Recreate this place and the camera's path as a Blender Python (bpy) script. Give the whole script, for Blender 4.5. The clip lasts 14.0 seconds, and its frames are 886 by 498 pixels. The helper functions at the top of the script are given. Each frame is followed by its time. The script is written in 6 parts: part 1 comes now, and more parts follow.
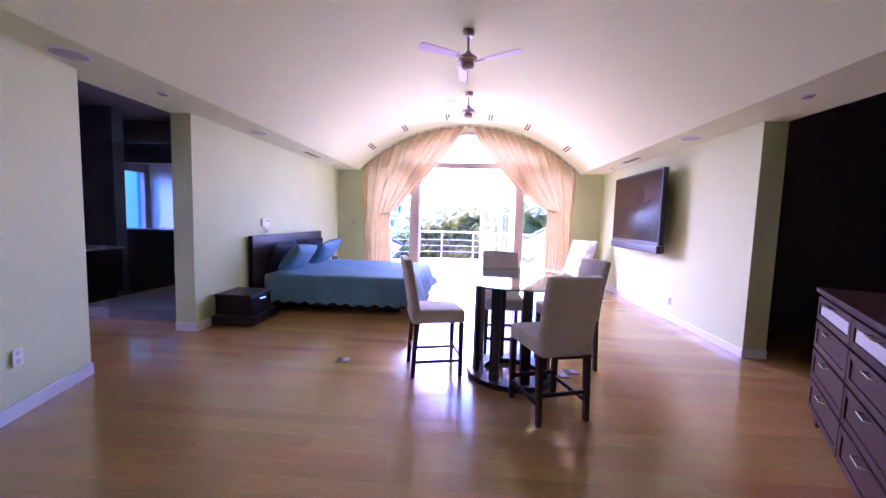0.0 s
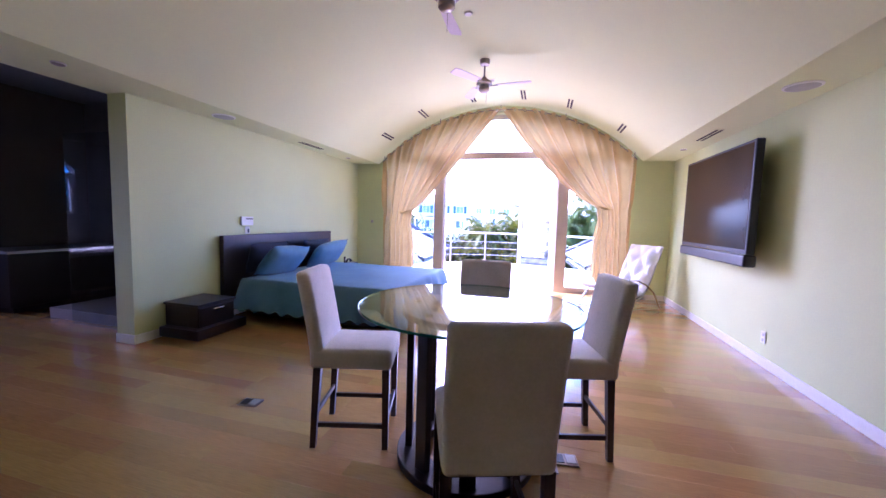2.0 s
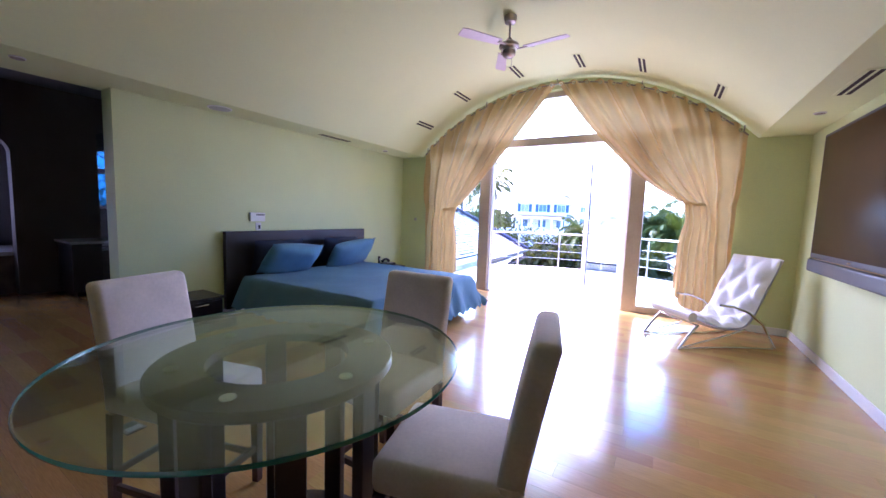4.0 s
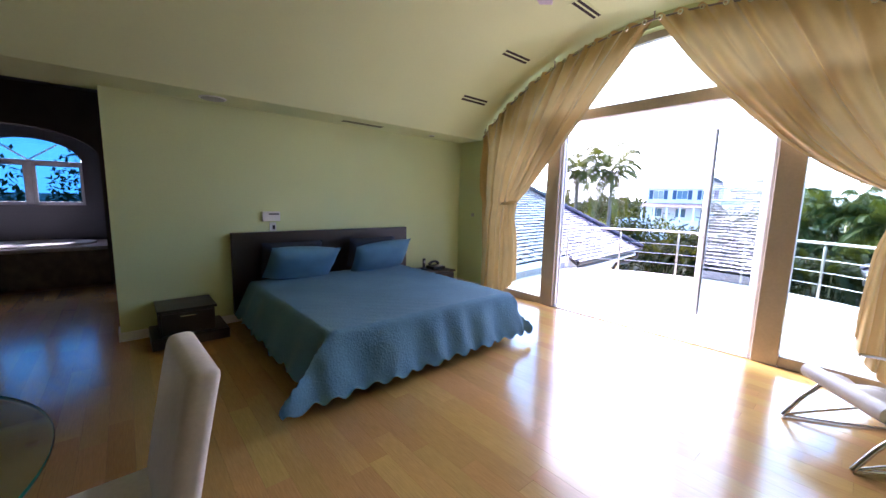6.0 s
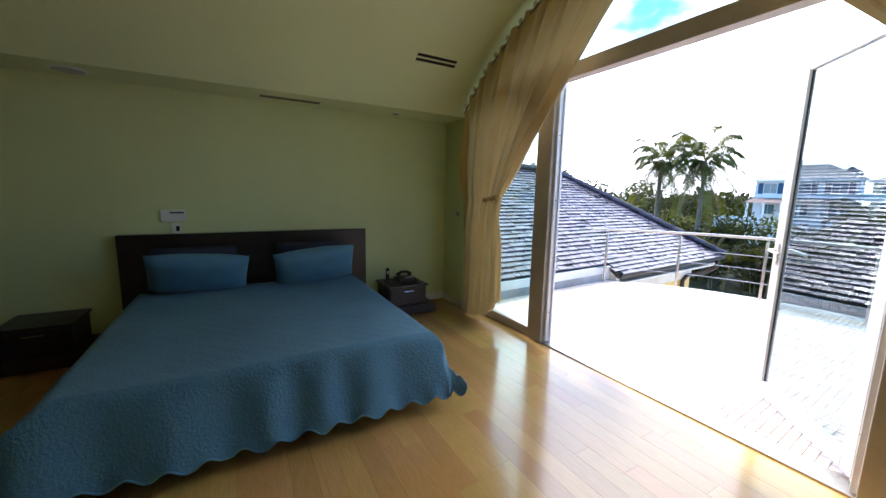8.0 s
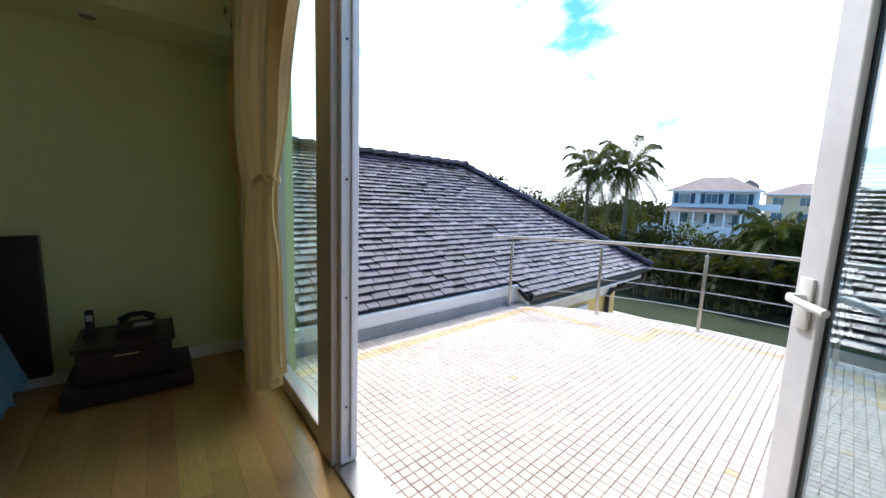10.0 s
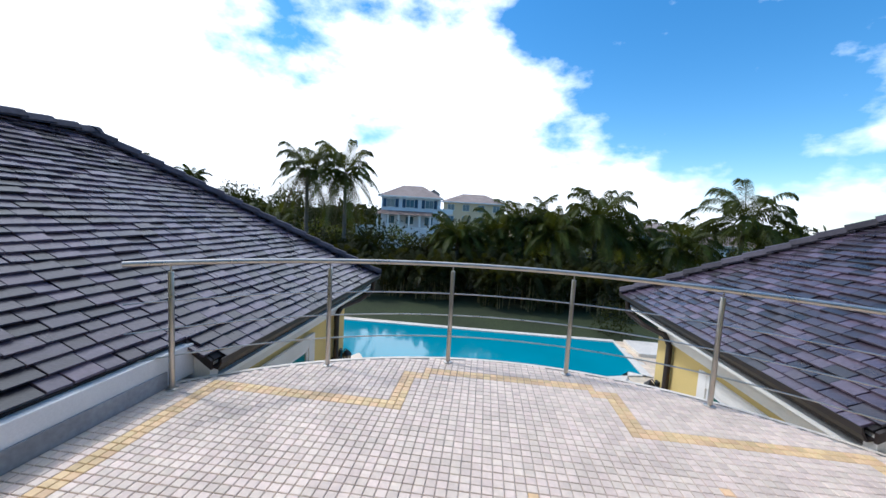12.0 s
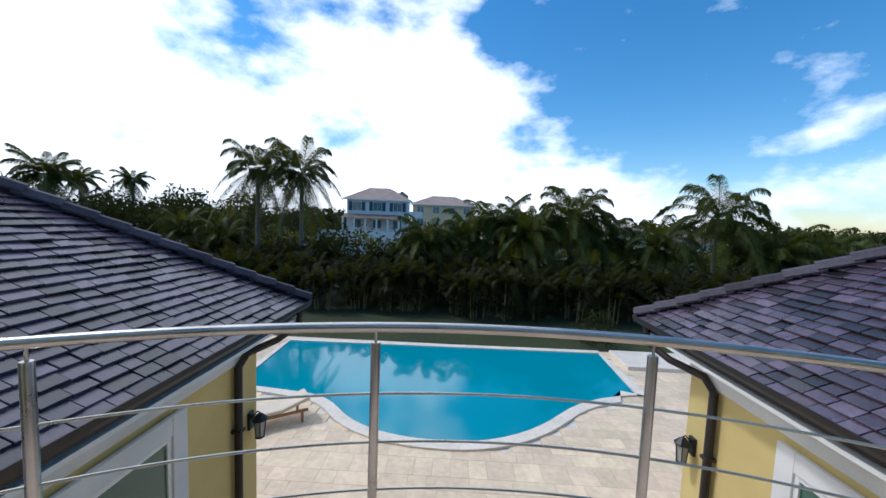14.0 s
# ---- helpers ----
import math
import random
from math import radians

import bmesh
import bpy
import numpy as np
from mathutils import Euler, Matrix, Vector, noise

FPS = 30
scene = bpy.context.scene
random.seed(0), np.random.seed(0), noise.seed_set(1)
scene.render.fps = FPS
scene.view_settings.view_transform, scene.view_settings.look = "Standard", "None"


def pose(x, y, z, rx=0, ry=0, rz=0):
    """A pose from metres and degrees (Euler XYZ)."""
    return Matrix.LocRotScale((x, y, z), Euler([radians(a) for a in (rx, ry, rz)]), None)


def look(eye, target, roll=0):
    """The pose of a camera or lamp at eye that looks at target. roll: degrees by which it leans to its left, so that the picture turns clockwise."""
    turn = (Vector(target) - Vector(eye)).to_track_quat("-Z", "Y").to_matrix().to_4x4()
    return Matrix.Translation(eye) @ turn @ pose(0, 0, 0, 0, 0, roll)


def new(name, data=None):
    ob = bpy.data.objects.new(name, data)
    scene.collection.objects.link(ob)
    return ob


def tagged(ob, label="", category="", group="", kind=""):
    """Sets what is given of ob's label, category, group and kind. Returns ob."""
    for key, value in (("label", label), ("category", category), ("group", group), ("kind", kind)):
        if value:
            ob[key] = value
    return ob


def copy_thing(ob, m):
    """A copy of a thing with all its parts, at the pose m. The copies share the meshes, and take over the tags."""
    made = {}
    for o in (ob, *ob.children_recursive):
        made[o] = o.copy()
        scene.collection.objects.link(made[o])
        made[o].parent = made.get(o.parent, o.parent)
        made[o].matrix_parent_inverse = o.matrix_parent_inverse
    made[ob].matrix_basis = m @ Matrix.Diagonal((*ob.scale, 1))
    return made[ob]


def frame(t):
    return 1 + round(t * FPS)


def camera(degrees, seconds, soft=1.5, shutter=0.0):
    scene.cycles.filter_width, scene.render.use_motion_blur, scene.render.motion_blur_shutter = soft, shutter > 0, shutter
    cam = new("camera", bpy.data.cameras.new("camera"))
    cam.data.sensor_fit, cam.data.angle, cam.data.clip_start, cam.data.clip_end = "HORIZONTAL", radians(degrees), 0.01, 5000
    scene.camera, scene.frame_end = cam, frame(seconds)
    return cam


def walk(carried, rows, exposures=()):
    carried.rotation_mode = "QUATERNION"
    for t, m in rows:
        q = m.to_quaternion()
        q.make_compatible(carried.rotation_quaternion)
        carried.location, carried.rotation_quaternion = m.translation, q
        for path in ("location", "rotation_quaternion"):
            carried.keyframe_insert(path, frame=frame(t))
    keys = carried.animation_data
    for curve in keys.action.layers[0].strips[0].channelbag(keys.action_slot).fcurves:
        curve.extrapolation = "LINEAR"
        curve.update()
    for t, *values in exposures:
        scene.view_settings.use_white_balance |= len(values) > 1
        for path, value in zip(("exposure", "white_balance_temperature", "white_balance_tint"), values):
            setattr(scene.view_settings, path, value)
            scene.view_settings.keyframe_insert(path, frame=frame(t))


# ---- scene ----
cam = camera(100.5, 14.0)
PATH = [
    (0, (0.091, 0.145, 1.455), (-0.048, 2.134, 1.293), 1.7),
    (0.5, (0.24, 0.493, 1.431), (0.02, 2.475, 1.274), 1.7),
    (1, (0.427, 0.814, 1.432), (0.113, 2.782, 1.27), 1.7),
    (1.5, (0.696, 1.146, 1.406), (0.283, 3.097, 1.245), 1.8),
    (2, (0.923, 1.482, 1.431), (0.407, 3.407, 1.266), 1.7),
    (2.5, (1.203, 1.794, 1.407), (0.446, 3.638, 1.239), 1.7),
    (3, (1.422, 2.13, 1.431), (0.565, 3.929, 1.252), 1.7),
    (3.2, (1.484, 2.248, 1.435), (0.597, 4.031, 1.253), 1.8),
    (5.3, (1.879, 3.802, 1.537), (0.544, 5.272, 1.299), 1.6),
    (5.5, (1.868, 3.968, 1.562), (0.474, 5.379, 1.309), 1.4),
    (6, (1.844, 4.441, 1.582), (0.347, 5.74, 1.315), 1.4),
    (6.5, (1.857, 4.872, 1.606), (0.263, 6.047, 1.324), 1.3),
    (7, (1.801, 5.397, 1.6), (0.12, 6.442, 1.314), 1.4),
    (7.2, (1.748, 5.59, 1.627), (0.06, 6.621, 1.333), 1.3),
    (9.3, (1.057, 7.904, 1.54), (-0.716, 8.789, 1.267), 1.3),
    (9.5, (0.857, 8.094, 1.548), (-0.858, 9.085, 1.27), 1.8),
    (10, (0.6, 8.599, 1.461), (-0.964, 9.818, 1.203), 2.1),
    (10.2, (0.478, 8.826, 1.413), (-1.028, 10.12, 1.172), 2.9),
    (10.6, (0.244, 9.073, 1.461), (-1.1, 10.535, 1.223), 2.7),
    (11, (-0.022, 9.33, 1.468), (-1.056, 11.027, 1.249), 3.3),
    (11.5, (-0.186, 9.757, 1.468), (-0.827, 11.642, 1.277), 3.5),
    (12, (-0.358, 10.238, 1.464), (-0.727, 12.196, 1.284), 3.3),
    (12.5, (-0.48, 10.846, 1.452), (-0.694, 12.828, 1.28), 3.0),
    (13, (-0.582, 11.372, 1.469), (-0.793, 13.354, 1.304), 2.8),
    (13.2, (-0.59, 11.579, 1.482), (-0.811, 13.559, 1.317), 2.4),
    (13.5, (-0.551, 11.857, 1.475), (-0.762, 13.839, 1.309), 2.4),
    (14, (-0.48, 12.33, 1.454), (-0.698, 14.312, 1.296), 2.2),
]
# ---------------------------------------------------------------- world and light
EXPOSURES = [(0.0, 3.85, 4900, 80), (1.5, 3.52, 4900, 70), (3.2, 3.1, 4850, 54), (5.3, 2.52, 5350, 40), (7.2, 1.80, 5650, 22), (9.3, 0.42, 5800, 12),
             (10.2, 0.22, 5750, 11), (11.0, -0.08, 5700, 10), (12.0, -0.55, 5650, 10), (12.8, -0.85, 5600, 10), (14.0, -0.85, 5600, 10)]
walk(cam, [(t, look(eye, target, roll)) for t, eye, target, roll in PATH], EXPOSURES)

SUN_TO = Vector((-0.58, 0.11, 0.80)).normalized()
world = bpy.data.worlds.new("sky")
scene.world = world
world.use_nodes = True
wn = world.node_tree
wn.nodes.clear()
w_out = wn.nodes.new("ShaderNodeOutputWorld")
w_bg = wn.nodes.new("ShaderNodeBackground")
w_sky = wn.nodes.new("ShaderNodeTexSky")
w_sky.sky_type = "NISHITA"
w_sky.sun_disc = False
w_sky.sun_elevation = math.asin(SUN_TO.z)
w_sky.sun_rotation = math.atan2(SUN_TO.x, SUN_TO.y)
w_sky.air_density = 1.1
w_sky.dust_density = 0.25
w_sky.ozone_density = 3.0
w_bg.inputs["Strength"].default_value = 0.15
w_hue = wn.nodes.new("ShaderNodeHueSaturation")
w_hue.inputs["Hue"].default_value = 0.493
w_hue.inputs["Saturation"].default_value = 1.3
w_hue.inputs["Value"].default_value = 1.7
wn.links.new(w_sky.outputs[0], w_hue.inputs["Color"])
wn.links.new(w_hue.outputs[0], w_bg.inputs["Color"])
wn.links.new(w_bg.outputs[0], w_out.inputs["Surface"])
sun_data = bpy.data.lights.new("sun", "SUN")
sun_data.energy = 3.0
sun_data.angle = radians(5.0)
sun_data.color = (1.0, 0.93, 0.84)
sun = new("sun", sun_data)
sun.matrix_world = look(SUN_TO * 60, (0, 0, 0))


# ---------------------------------------------------------------- materials
def mat(name, color, rough=0.6, metal=0.0, grain=0.0, scale=30.0, stain=0.0, stain_scale=1.5, bump=0.0, bump_scale=None,
        stretch=(1, 1, 1), rand=0.0, hue=0.0, coat=0.0, spec=0.5, rough_var=0.0, sheen=0.0, emit=0.0):
    """Node material in object space: base colour, fine grain, large stains, a random tone per object or island, relief."""
    m = bpy.data.materials.new(name)
    m.use_nodes = True
    nt = m.node_tree
    N, L = nt.nodes, nt.links
    b = N["Principled BSDF"]
    b.inputs["Roughness"].default_value = rough
    b.inputs["Metallic"].default_value = metal
    b.inputs["Specular IOR Level"].default_value = spec
    b.inputs["Coat Weight"].default_value = coat
    b.inputs["Coat Roughness"].default_value = 0.12
    b.inputs["Sheen Weight"].default_value = sheen
    tc = N.new("ShaderNodeTexCoord")
    mp = N.new("ShaderNodeMapping")
    mp.inputs["Scale"].default_value = stretch
    src_co = tc.outputs["Object"]
    if rand:
        own = N.new("ShaderNodeObjectInfo")
        far = N.new("ShaderNodeVectorMath")
        far.operation = "MULTIPLY_ADD"
        far.inputs[1].default_value = (37.0, 53.0, 29.0)
        L.new(own.outputs["Random"], far.inputs[0])
        L.new(src_co, far.inputs[2])
        src_co = far.outputs[0]
    L.new(src_co, mp.inputs["Vector"])
    n1 = N.new("ShaderNodeTexNoise")
    n1.inputs["Scale"].default_value = scale
    n1.inputs["Detail"].default_value = 5
    L.new(mp.outputs[0], n1.inputs["Vector"])
    n2 = N.new("ShaderNodeTexNoise")
    n2.inputs["Scale"].default_value = stain_scale
    n2.inputs["Detail"].default_value = 4
    L.new(src_co, n2.inputs["Vector"])

    def ramp(src, amount):
        r = N.new("ShaderNodeMapRange")
        r.inputs["From Min"].default_value = 0.3
        r.inputs["From Max"].default_value = 0.7
        r.inputs["To Min"].default_value = 1 - amount
        r.inputs["To Max"].default_value = 1 + amount
        L.new(src, r.inputs["Value"])
        return r.outputs[0]

    def times(a, c):
        k = N.new("ShaderNodeMath")
        k.operation = "MULTIPLY"
        L.new(a, k.inputs[0])
        L.new(c, k.inputs[1])
        return k.outputs[0]

    v = times(ramp(n1.outputs["Fac"], grain), ramp(n2.outputs["Fac"], stain))
    hsv = N.new("ShaderNodeHueSaturation")
    hsv.inputs["Color"].default_value = (*color, 1)
    if rand or hue:
        oi = N.new("ShaderNodeObjectInfo")
        geo = N.new("ShaderNodeNewGeometry")
        add = N.new("ShaderNodeMath")
        add.operation = "ADD"
        L.new(oi.outputs["Random"], add.inputs[0])
        L.new(geo.outputs["Random Per Island"], add.inputs[1])
        fr = N.new("ShaderNodeMath")
        fr.operation = "FRACT"
        L.new(add.outputs[0], fr.inputs[0])
        r = N.new("ShaderNodeMapRange")
        r.inputs["To Min"].default_value = 1 - rand
        r.inputs["To Max"].default_value = 1 + rand
        L.new(fr.outputs[0], r.inputs["Value"])
        v = times(v, r.outputs[0])
        if hue:
            h = N.new("ShaderNodeMapRange")
            h.inputs["To Min"].default_value = 0.5 - hue
            h.inputs["To Max"].default_value = 0.5 + hue
            wnz = N.new("ShaderNodeTexWhiteNoise")
            wnz.noise_dimensions = "1D"
            L.new(fr.outputs[0], wnz.inputs["W"])
            L.new(wnz.outputs["Value"], h.inputs["Value"])
            L.new(h.outputs[0], hsv.inputs["Hue"])
    L.new(v, hsv.inputs["Value"])
    L.new(hsv.outputs[0], b.inputs["Base Color"])
    if rough_var:
        rr = N.new("ShaderNodeMapRange")
        rr.inputs["To Min"].default_value = max(0.02, rough - rough_var)
        rr.inputs["To Max"].default_value = min(1.0, rough + rough_var)
        L.new(n2.outputs["Fac"], rr.inputs["Value"])
        L.new(rr.outputs[0], b.inputs["Roughness"])
    if bump:
        bp = N.new("ShaderNodeBump")
        bp.inputs["Strength"].default_value = bump
        bp.inputs["Distance"].default_value = 0.01
        src = n1
        if bump_scale:
            src = N.new("ShaderNodeTexNoise")
            src.inputs["Scale"].default_value = bump_scale
            src.inputs["Detail"].default_value = 4
            L.new(mp.outputs[0], src.inputs["Vector"])
        L.new(src.outputs["Fac"], bp.inputs["Height"])
        L.new(bp.outputs[0], b.inputs["Normal"])
    if emit:
        b.inputs["Emission Color"].default_value = (*color, 1)
        b.inputs["Emission Strength"].default_value = emit
    return m


def glass_mat(name, color, rough=0.0, gloss=0.035):
    """Thin clear pane: see-through with a Fresnel gloss."""
    m = bpy.data.materials.new(name)
    m.use_nodes = True
    N, L = m.node_tree.nodes, m.node_tree.links
    N.clear()
    out = N.new("ShaderNodeOutputMaterial")
    tr = N.new("ShaderNodeBsdfTransparent")
    tr.inputs["Color"].default_value = (*color, 1)
    gl = N.new("ShaderNodeBsdfGlossy")
    gl.inputs["Roughness"].default_value = rough
    gl.inputs["Color"].default_value = (0.95, 0.97, 1, 1)
    lw = N.new("ShaderNodeLayerWeight")
    lw.inputs["Blend"].default_value = 0.5
    pw = N.new("ShaderNodeMath")
    pw.operation = "POWER"
    pw.inputs[1].default_value = 4.0
    L.new(lw.outputs["Facing"], pw.inputs[0])
    fr = N.new("ShaderNodeMath")
    fr.operation = "MULTIPLY_ADD"
    fr.inputs[1].default_value = 0.85
    fr.inputs[2].default_value = gloss
    L.new(pw.outputs[0], fr.inputs[0])
    mx = N.new("ShaderNodeMixShader")
    L.new(fr.outputs[0], mx.inputs["Fac"])
    L.new(tr.outputs[0], mx.inputs[1])
    L.new(gl.outputs[0], mx.inputs[2])
    L.new(mx.outputs[0], out.inputs["Surface"])
    return m


def cloud_mat():
    """Bright ragged cumulus on a far shell, clear between."""
    m = bpy.data.materials.new("cloud")
    m.use_nodes = True
    N, L = m.node_tree.nodes, m.node_tree.links
    N.clear()
    out = N.new("ShaderNodeOutputMaterial")
    tr = N.new("ShaderNodeBsdfTransparent")
    em = N.new("ShaderNodeEmission")
    mx = N.new("ShaderNodeMixShader")
    tc = N.new("ShaderNodeTexCoord")
    mp = N.new("ShaderNodeMapping")
    mp.inputs["Scale"].default_value = (0.0032, 0.0032, 0.0056)
    mp.inputs["Location"].default_value = (1.9, 0.6, 0.35)
    n = N.new("ShaderNodeTexNoise")
    n.inputs["Scale"].default_value = 1.0
    n.inputs["Detail"].default_value = 9
    n.inputs["Roughness"].default_value = 0.56
    L.new(tc.outputs["Object"], mp.inputs["Vector"])
    L.new(mp.outputs[0], n.inputs["Vector"])
    # banks thicken towards the west and the zenith, thin out to the east
    sx = N.new("ShaderNodeSeparateXYZ")
    L.new(tc.outputs["Object"], sx.inputs[0])
    ex = N.new("ShaderNodeMapRange")
    ex.inputs["From Min"].default_value = -120
    ex.inputs["From Max"].default_value = 370
    ex.inputs["To Min"].default_value = 0.125
    ex.inputs["To Max"].default_value = -0.105
    L.new(sx.outputs["X"], ex.inputs["Value"])
    lo = N.new("ShaderNodeMapRange")
    lo.inputs["From Min"].default_value = 0
    lo.inputs["From Max"].default_value = 130
    lo.inputs["To Min"].default_value = 0.18
    lo.inputs["To Max"].default_value = 0.0
    L.new(sx.outputs["Z"], lo.inputs["Value"])
    a1 = N.new("ShaderNodeMath")
    L.new(n.outputs["Fac"], a1.inputs[0])
    L.new(ex.outputs[0], a1.inputs[1])
    a2 = N.new("ShaderNodeMath")
    L.new(a1.outputs[0], a2.inputs[0])
    L.new(lo.outputs[0], a2.inputs[1])
    cov = N.new("ShaderNodeMapRange")
    cov.inputs["From Min"].default_value = 0.47
    cov.inputs["From Max"].default_value = 0.60
    L.new(a2.outputs[0], cov.inputs["Value"])
    cr = N.new("ShaderNodeValToRGB")
    cr.color_ramp.elements[0].color = (0.62, 0.70, 0.82, 1)
    cr.color_ramp.elements[0].position = 0.42
    cr.color_ramp.elements[1].color = (1, 0.99, 0.97, 1)
    cr.color_ramp.elements[1].position = 0.62
    L.new(a2.outputs[0], cr.inputs["Fac"])
    L.new(cr.outputs[0], em.inputs["Color"])
    em.inputs["Strength"].default_value = 2.7
    L.new(cov.outputs[0], mx.inputs["Fac"])
    L.new(tr.outputs[0], mx.inputs[1])
    L.new(em.outputs[0], mx.inputs[2])
    L.new(mx.outputs[0], out.inputs["Surface"])
    return m


def water_mat():
    m = mat("pool_water", (0.012, 0.25, 0.33), rough=0.06, stain=0.10, stain_scale=0.25, bump=0.10, bump_scale=3.0)
    return m


WALL = mat("wall_paint", (0.65, 0.70, 0.36), rough=0.75, grain=0.02, scale=60, stain=0.04, stain_scale=0.8, bump=0.06, bump_scale=180)
CEIL = mat("ceiling_paint", (0.71, 0.75, 0.42), rough=0.85, grain=0.01, scale=40, stain=0.03, stain_scale=0.6, bump=0.04, bump_scale=150)
WHITE = mat("white_paint", (0.80, 0.79, 0.76), rough=0.45, grain=0.02, scale=40, stain=0.04, stain_scale=2)
# the bathroom's lack of light is put into this darkened grey-blue
BATHWALL = mat("dimmed_bath_tone", (0.17, 0.17, 0.19), rough=0.7, grain=0.02, stain=0.05)
# shade of the unlit hall and alcove put into a dark brown
HALL = mat("unlit_wall_tone", (0.12, 0.10, 0.085), rough=0.8, grain=0.03, stain=0.08)
PLANK = mat("bamboo_plank", (0.44, 0.252, 0.076), rough=0.20, grain=0.12, scale=9, stretch=(1.2, 22, 22), stain=0.07, stain_scale=1.1,
            rand=0.096, hue=0.012, bump=0.02, bump_scale=24, rough_var=0.08, coat=0.5)
SUBFLOOR = mat("dark_joint", (0.24, 0.125, 0.05), rough=0.6, grain=0.1)
ESPRESSO = mat("espresso_wood", (0.020, 0.012, 0.012), rough=0.35, grain=0.25, scale=12, stretch=(1, 14, 14), stain=0.15, bump=0.02)
MAHOG = mat("dark_mahogany", (0.050, 0.019, 0.008), rough=0.6, grain=0.25, scale=10, stretch=(2, 2, 16), stain=0.15, bump=0.03, spec=0.12)
CHAIRLEG = mat("stained_leg", (0.035, 0.016, 0.014), rough=0.35, grain=0.2, scale=14, stretch=(8, 8, 1), stain=0.1)
SUEDE = mat("cream_suede", (0.68, 0.61, 0.55), rough=0.9, grain=0.05, scale=70, stain=0.10, stain_scale=5, bump=0.12, bump_scale=320, sheen=0.4)
LEATHER = mat("white_leather", (0.80, 0.78, 0.80), rough=0.35, grain=0.02, stain=0.05, stain_scale=6, bump=0.06, bump_scale=120)
SPREAD = mat("blue_quilt", (0.088, 0.205, 0.295), rough=0.85, grain=0.07, scale=80, stain=0.08, stain_scale=3, bump=0.6, bump_scale=60, sheen=0.12)
PILLOW = mat("blue_pillow_cotton", (0.10, 0.225, 0.325), rough=0.85, grain=0.05, scale=90, stain=0.08, stain_scale=6, bump=0.15, bump_scale=90, sheen=0.12)
NAVY = mat("dark_pillow_cotton", (0.03, 0.035, 0.06), rough=0.9, grain=0.08, scale=60, stain=0.1)
DRAPE = mat("gold_drape", (0.63, 0.43, 0.165), rough=0.55, grain=0.05, scale=60, stretch=(6, 6, 1), stain=0.10, stain_scale=3, bump=0.08, bump_scale=260, sheen=0.5)


def let_light(m, amount, color):
    """Let part of the light through a thin cloth or leaf."""
    N, L = m.node_tree.nodes, m.node_tree.links
    b, out = N["Principled BSDF"], N["Material Output"]
    tl = N.new("ShaderNodeBsdfTranslucent")
    tl.inputs["Color"].default_value = (*color, 1)
    mx = N.new("ShaderNodeMixShader")
    mx.inputs["Fac"].default_value = amount
    L.new(b.outputs[0], mx.inputs[1])
    L.new(tl.outputs[0], mx.inputs[2])
    L.new(mx.outputs[0], out.inputs["Surface"])


let_light(DRAPE, 0.13, (0.62, 0.48, 0.22))
# pale marble darkened, so the dim bathroom's shade sits in the colour
STEPSTONE = mat("dimmed_marble", (0.30, 0.28, 0.29), rough=0.4, grain=0.08, scale=4, stain=0.12, stain_scale=2)
CHROME = mat("polished_steel", (0.62, 0.60, 0.58), rough=0.16, metal=1.0, grain=0.05, stain=0.08)
STEEL = mat("brushed_steel", (0.50, 0.47, 0.43), rough=0.3, metal=1.0, grain=0.10, scale=60, stretch=(1, 1, 12), stain=0.12, stain_scale=5, rough_var=0.1)
NICKEL = mat("brushed_nickel", (0.30, 0.25, 0.23), rough=0.4, metal=0.8, grain=0.06, stain=0.1)
FANBLADE = mat("pale_fan_blade", (0.70, 0.60, 0.70), rough=0.4, grain=0.04, stain=0.06)
BLACK = mat("black_plastic", (0.012, 0.012, 0.014), rough=0.4, grain=0.1, stain=0.1)
# dim brown reflection of the room is put into the base colour
SCREEN = mat("screen_brown_reflection", (0.034, 0.018, 0.007), rough=0.2, grain=0.05, stain=0.3, stain_scale=1.2, spec=0.1)
SLOT = mat("vent_slot", (0.03, 0.018, 0.02), rough=0.8, grain=0.1)
GREY = mat("grey_plastic", (0.45, 0.44, 0.43), rough=0.5, grain=0.05)
ALU = mat("beige_aluminium", (0.52, 0.45, 0.38), rough=0.42, grain=0.05, scale=40, stain=0.07, stain_scale=3)
WHITEFRAME = mat("white_frame", (0.78, 0.77, 0.78), rough=0.35, grain=0.03, stain=0.05, stain_scale=4)
PANE = glass_mat("window_pane", (0.80, 0.92, 0.90))
DOORPANE = glass_mat("coated_door_pane", (0.60, 0.70, 0.72), gloss=0.16)
SHOWERGLASS = glass_mat("shower_glass", (0.80, 0.86, 0.88))
TABLEGLASS = glass_mat("table_glass", (0.84, 0.93, 0.89))
BLUEPANE = glass_mat("blue_tinted_pane", (0.10, 0.24, 0.36))
CYANPANE = glass_mat("cyan_tinted_pane", (0.30, 0.62, 0.78))
SHOWERTILE = mat("shower_tile", (0.66, 0.68, 0.68), rough=0.35, grain=0.03, stain=0.06)
GLASSEDGE = mat("green_glass_edge", (0.02, 0.16, 0.12), rough=0.1, grain=0.1, spec=0.8)
MARBLE = mat("pale_marble", (0.58, 0.56, 0.55), rough=0.22, grain=0.08, scale=4, stain=0.12, stain_scale=2)
TUBTILE = mat("brown_stone", (0.16, 0.11, 0.09), rough=0.35, grain=0.2, scale=8, stain=0.2, stain_scale=2)
TILE = mat("pale_tile", (0.68, 0.55, 0.46), rough=0.55, grain=0.08, scale=30, stain=0.10, stain_scale=2.2, rand=0.11, hue=0.01, bump=0.10, bump_scale=60)
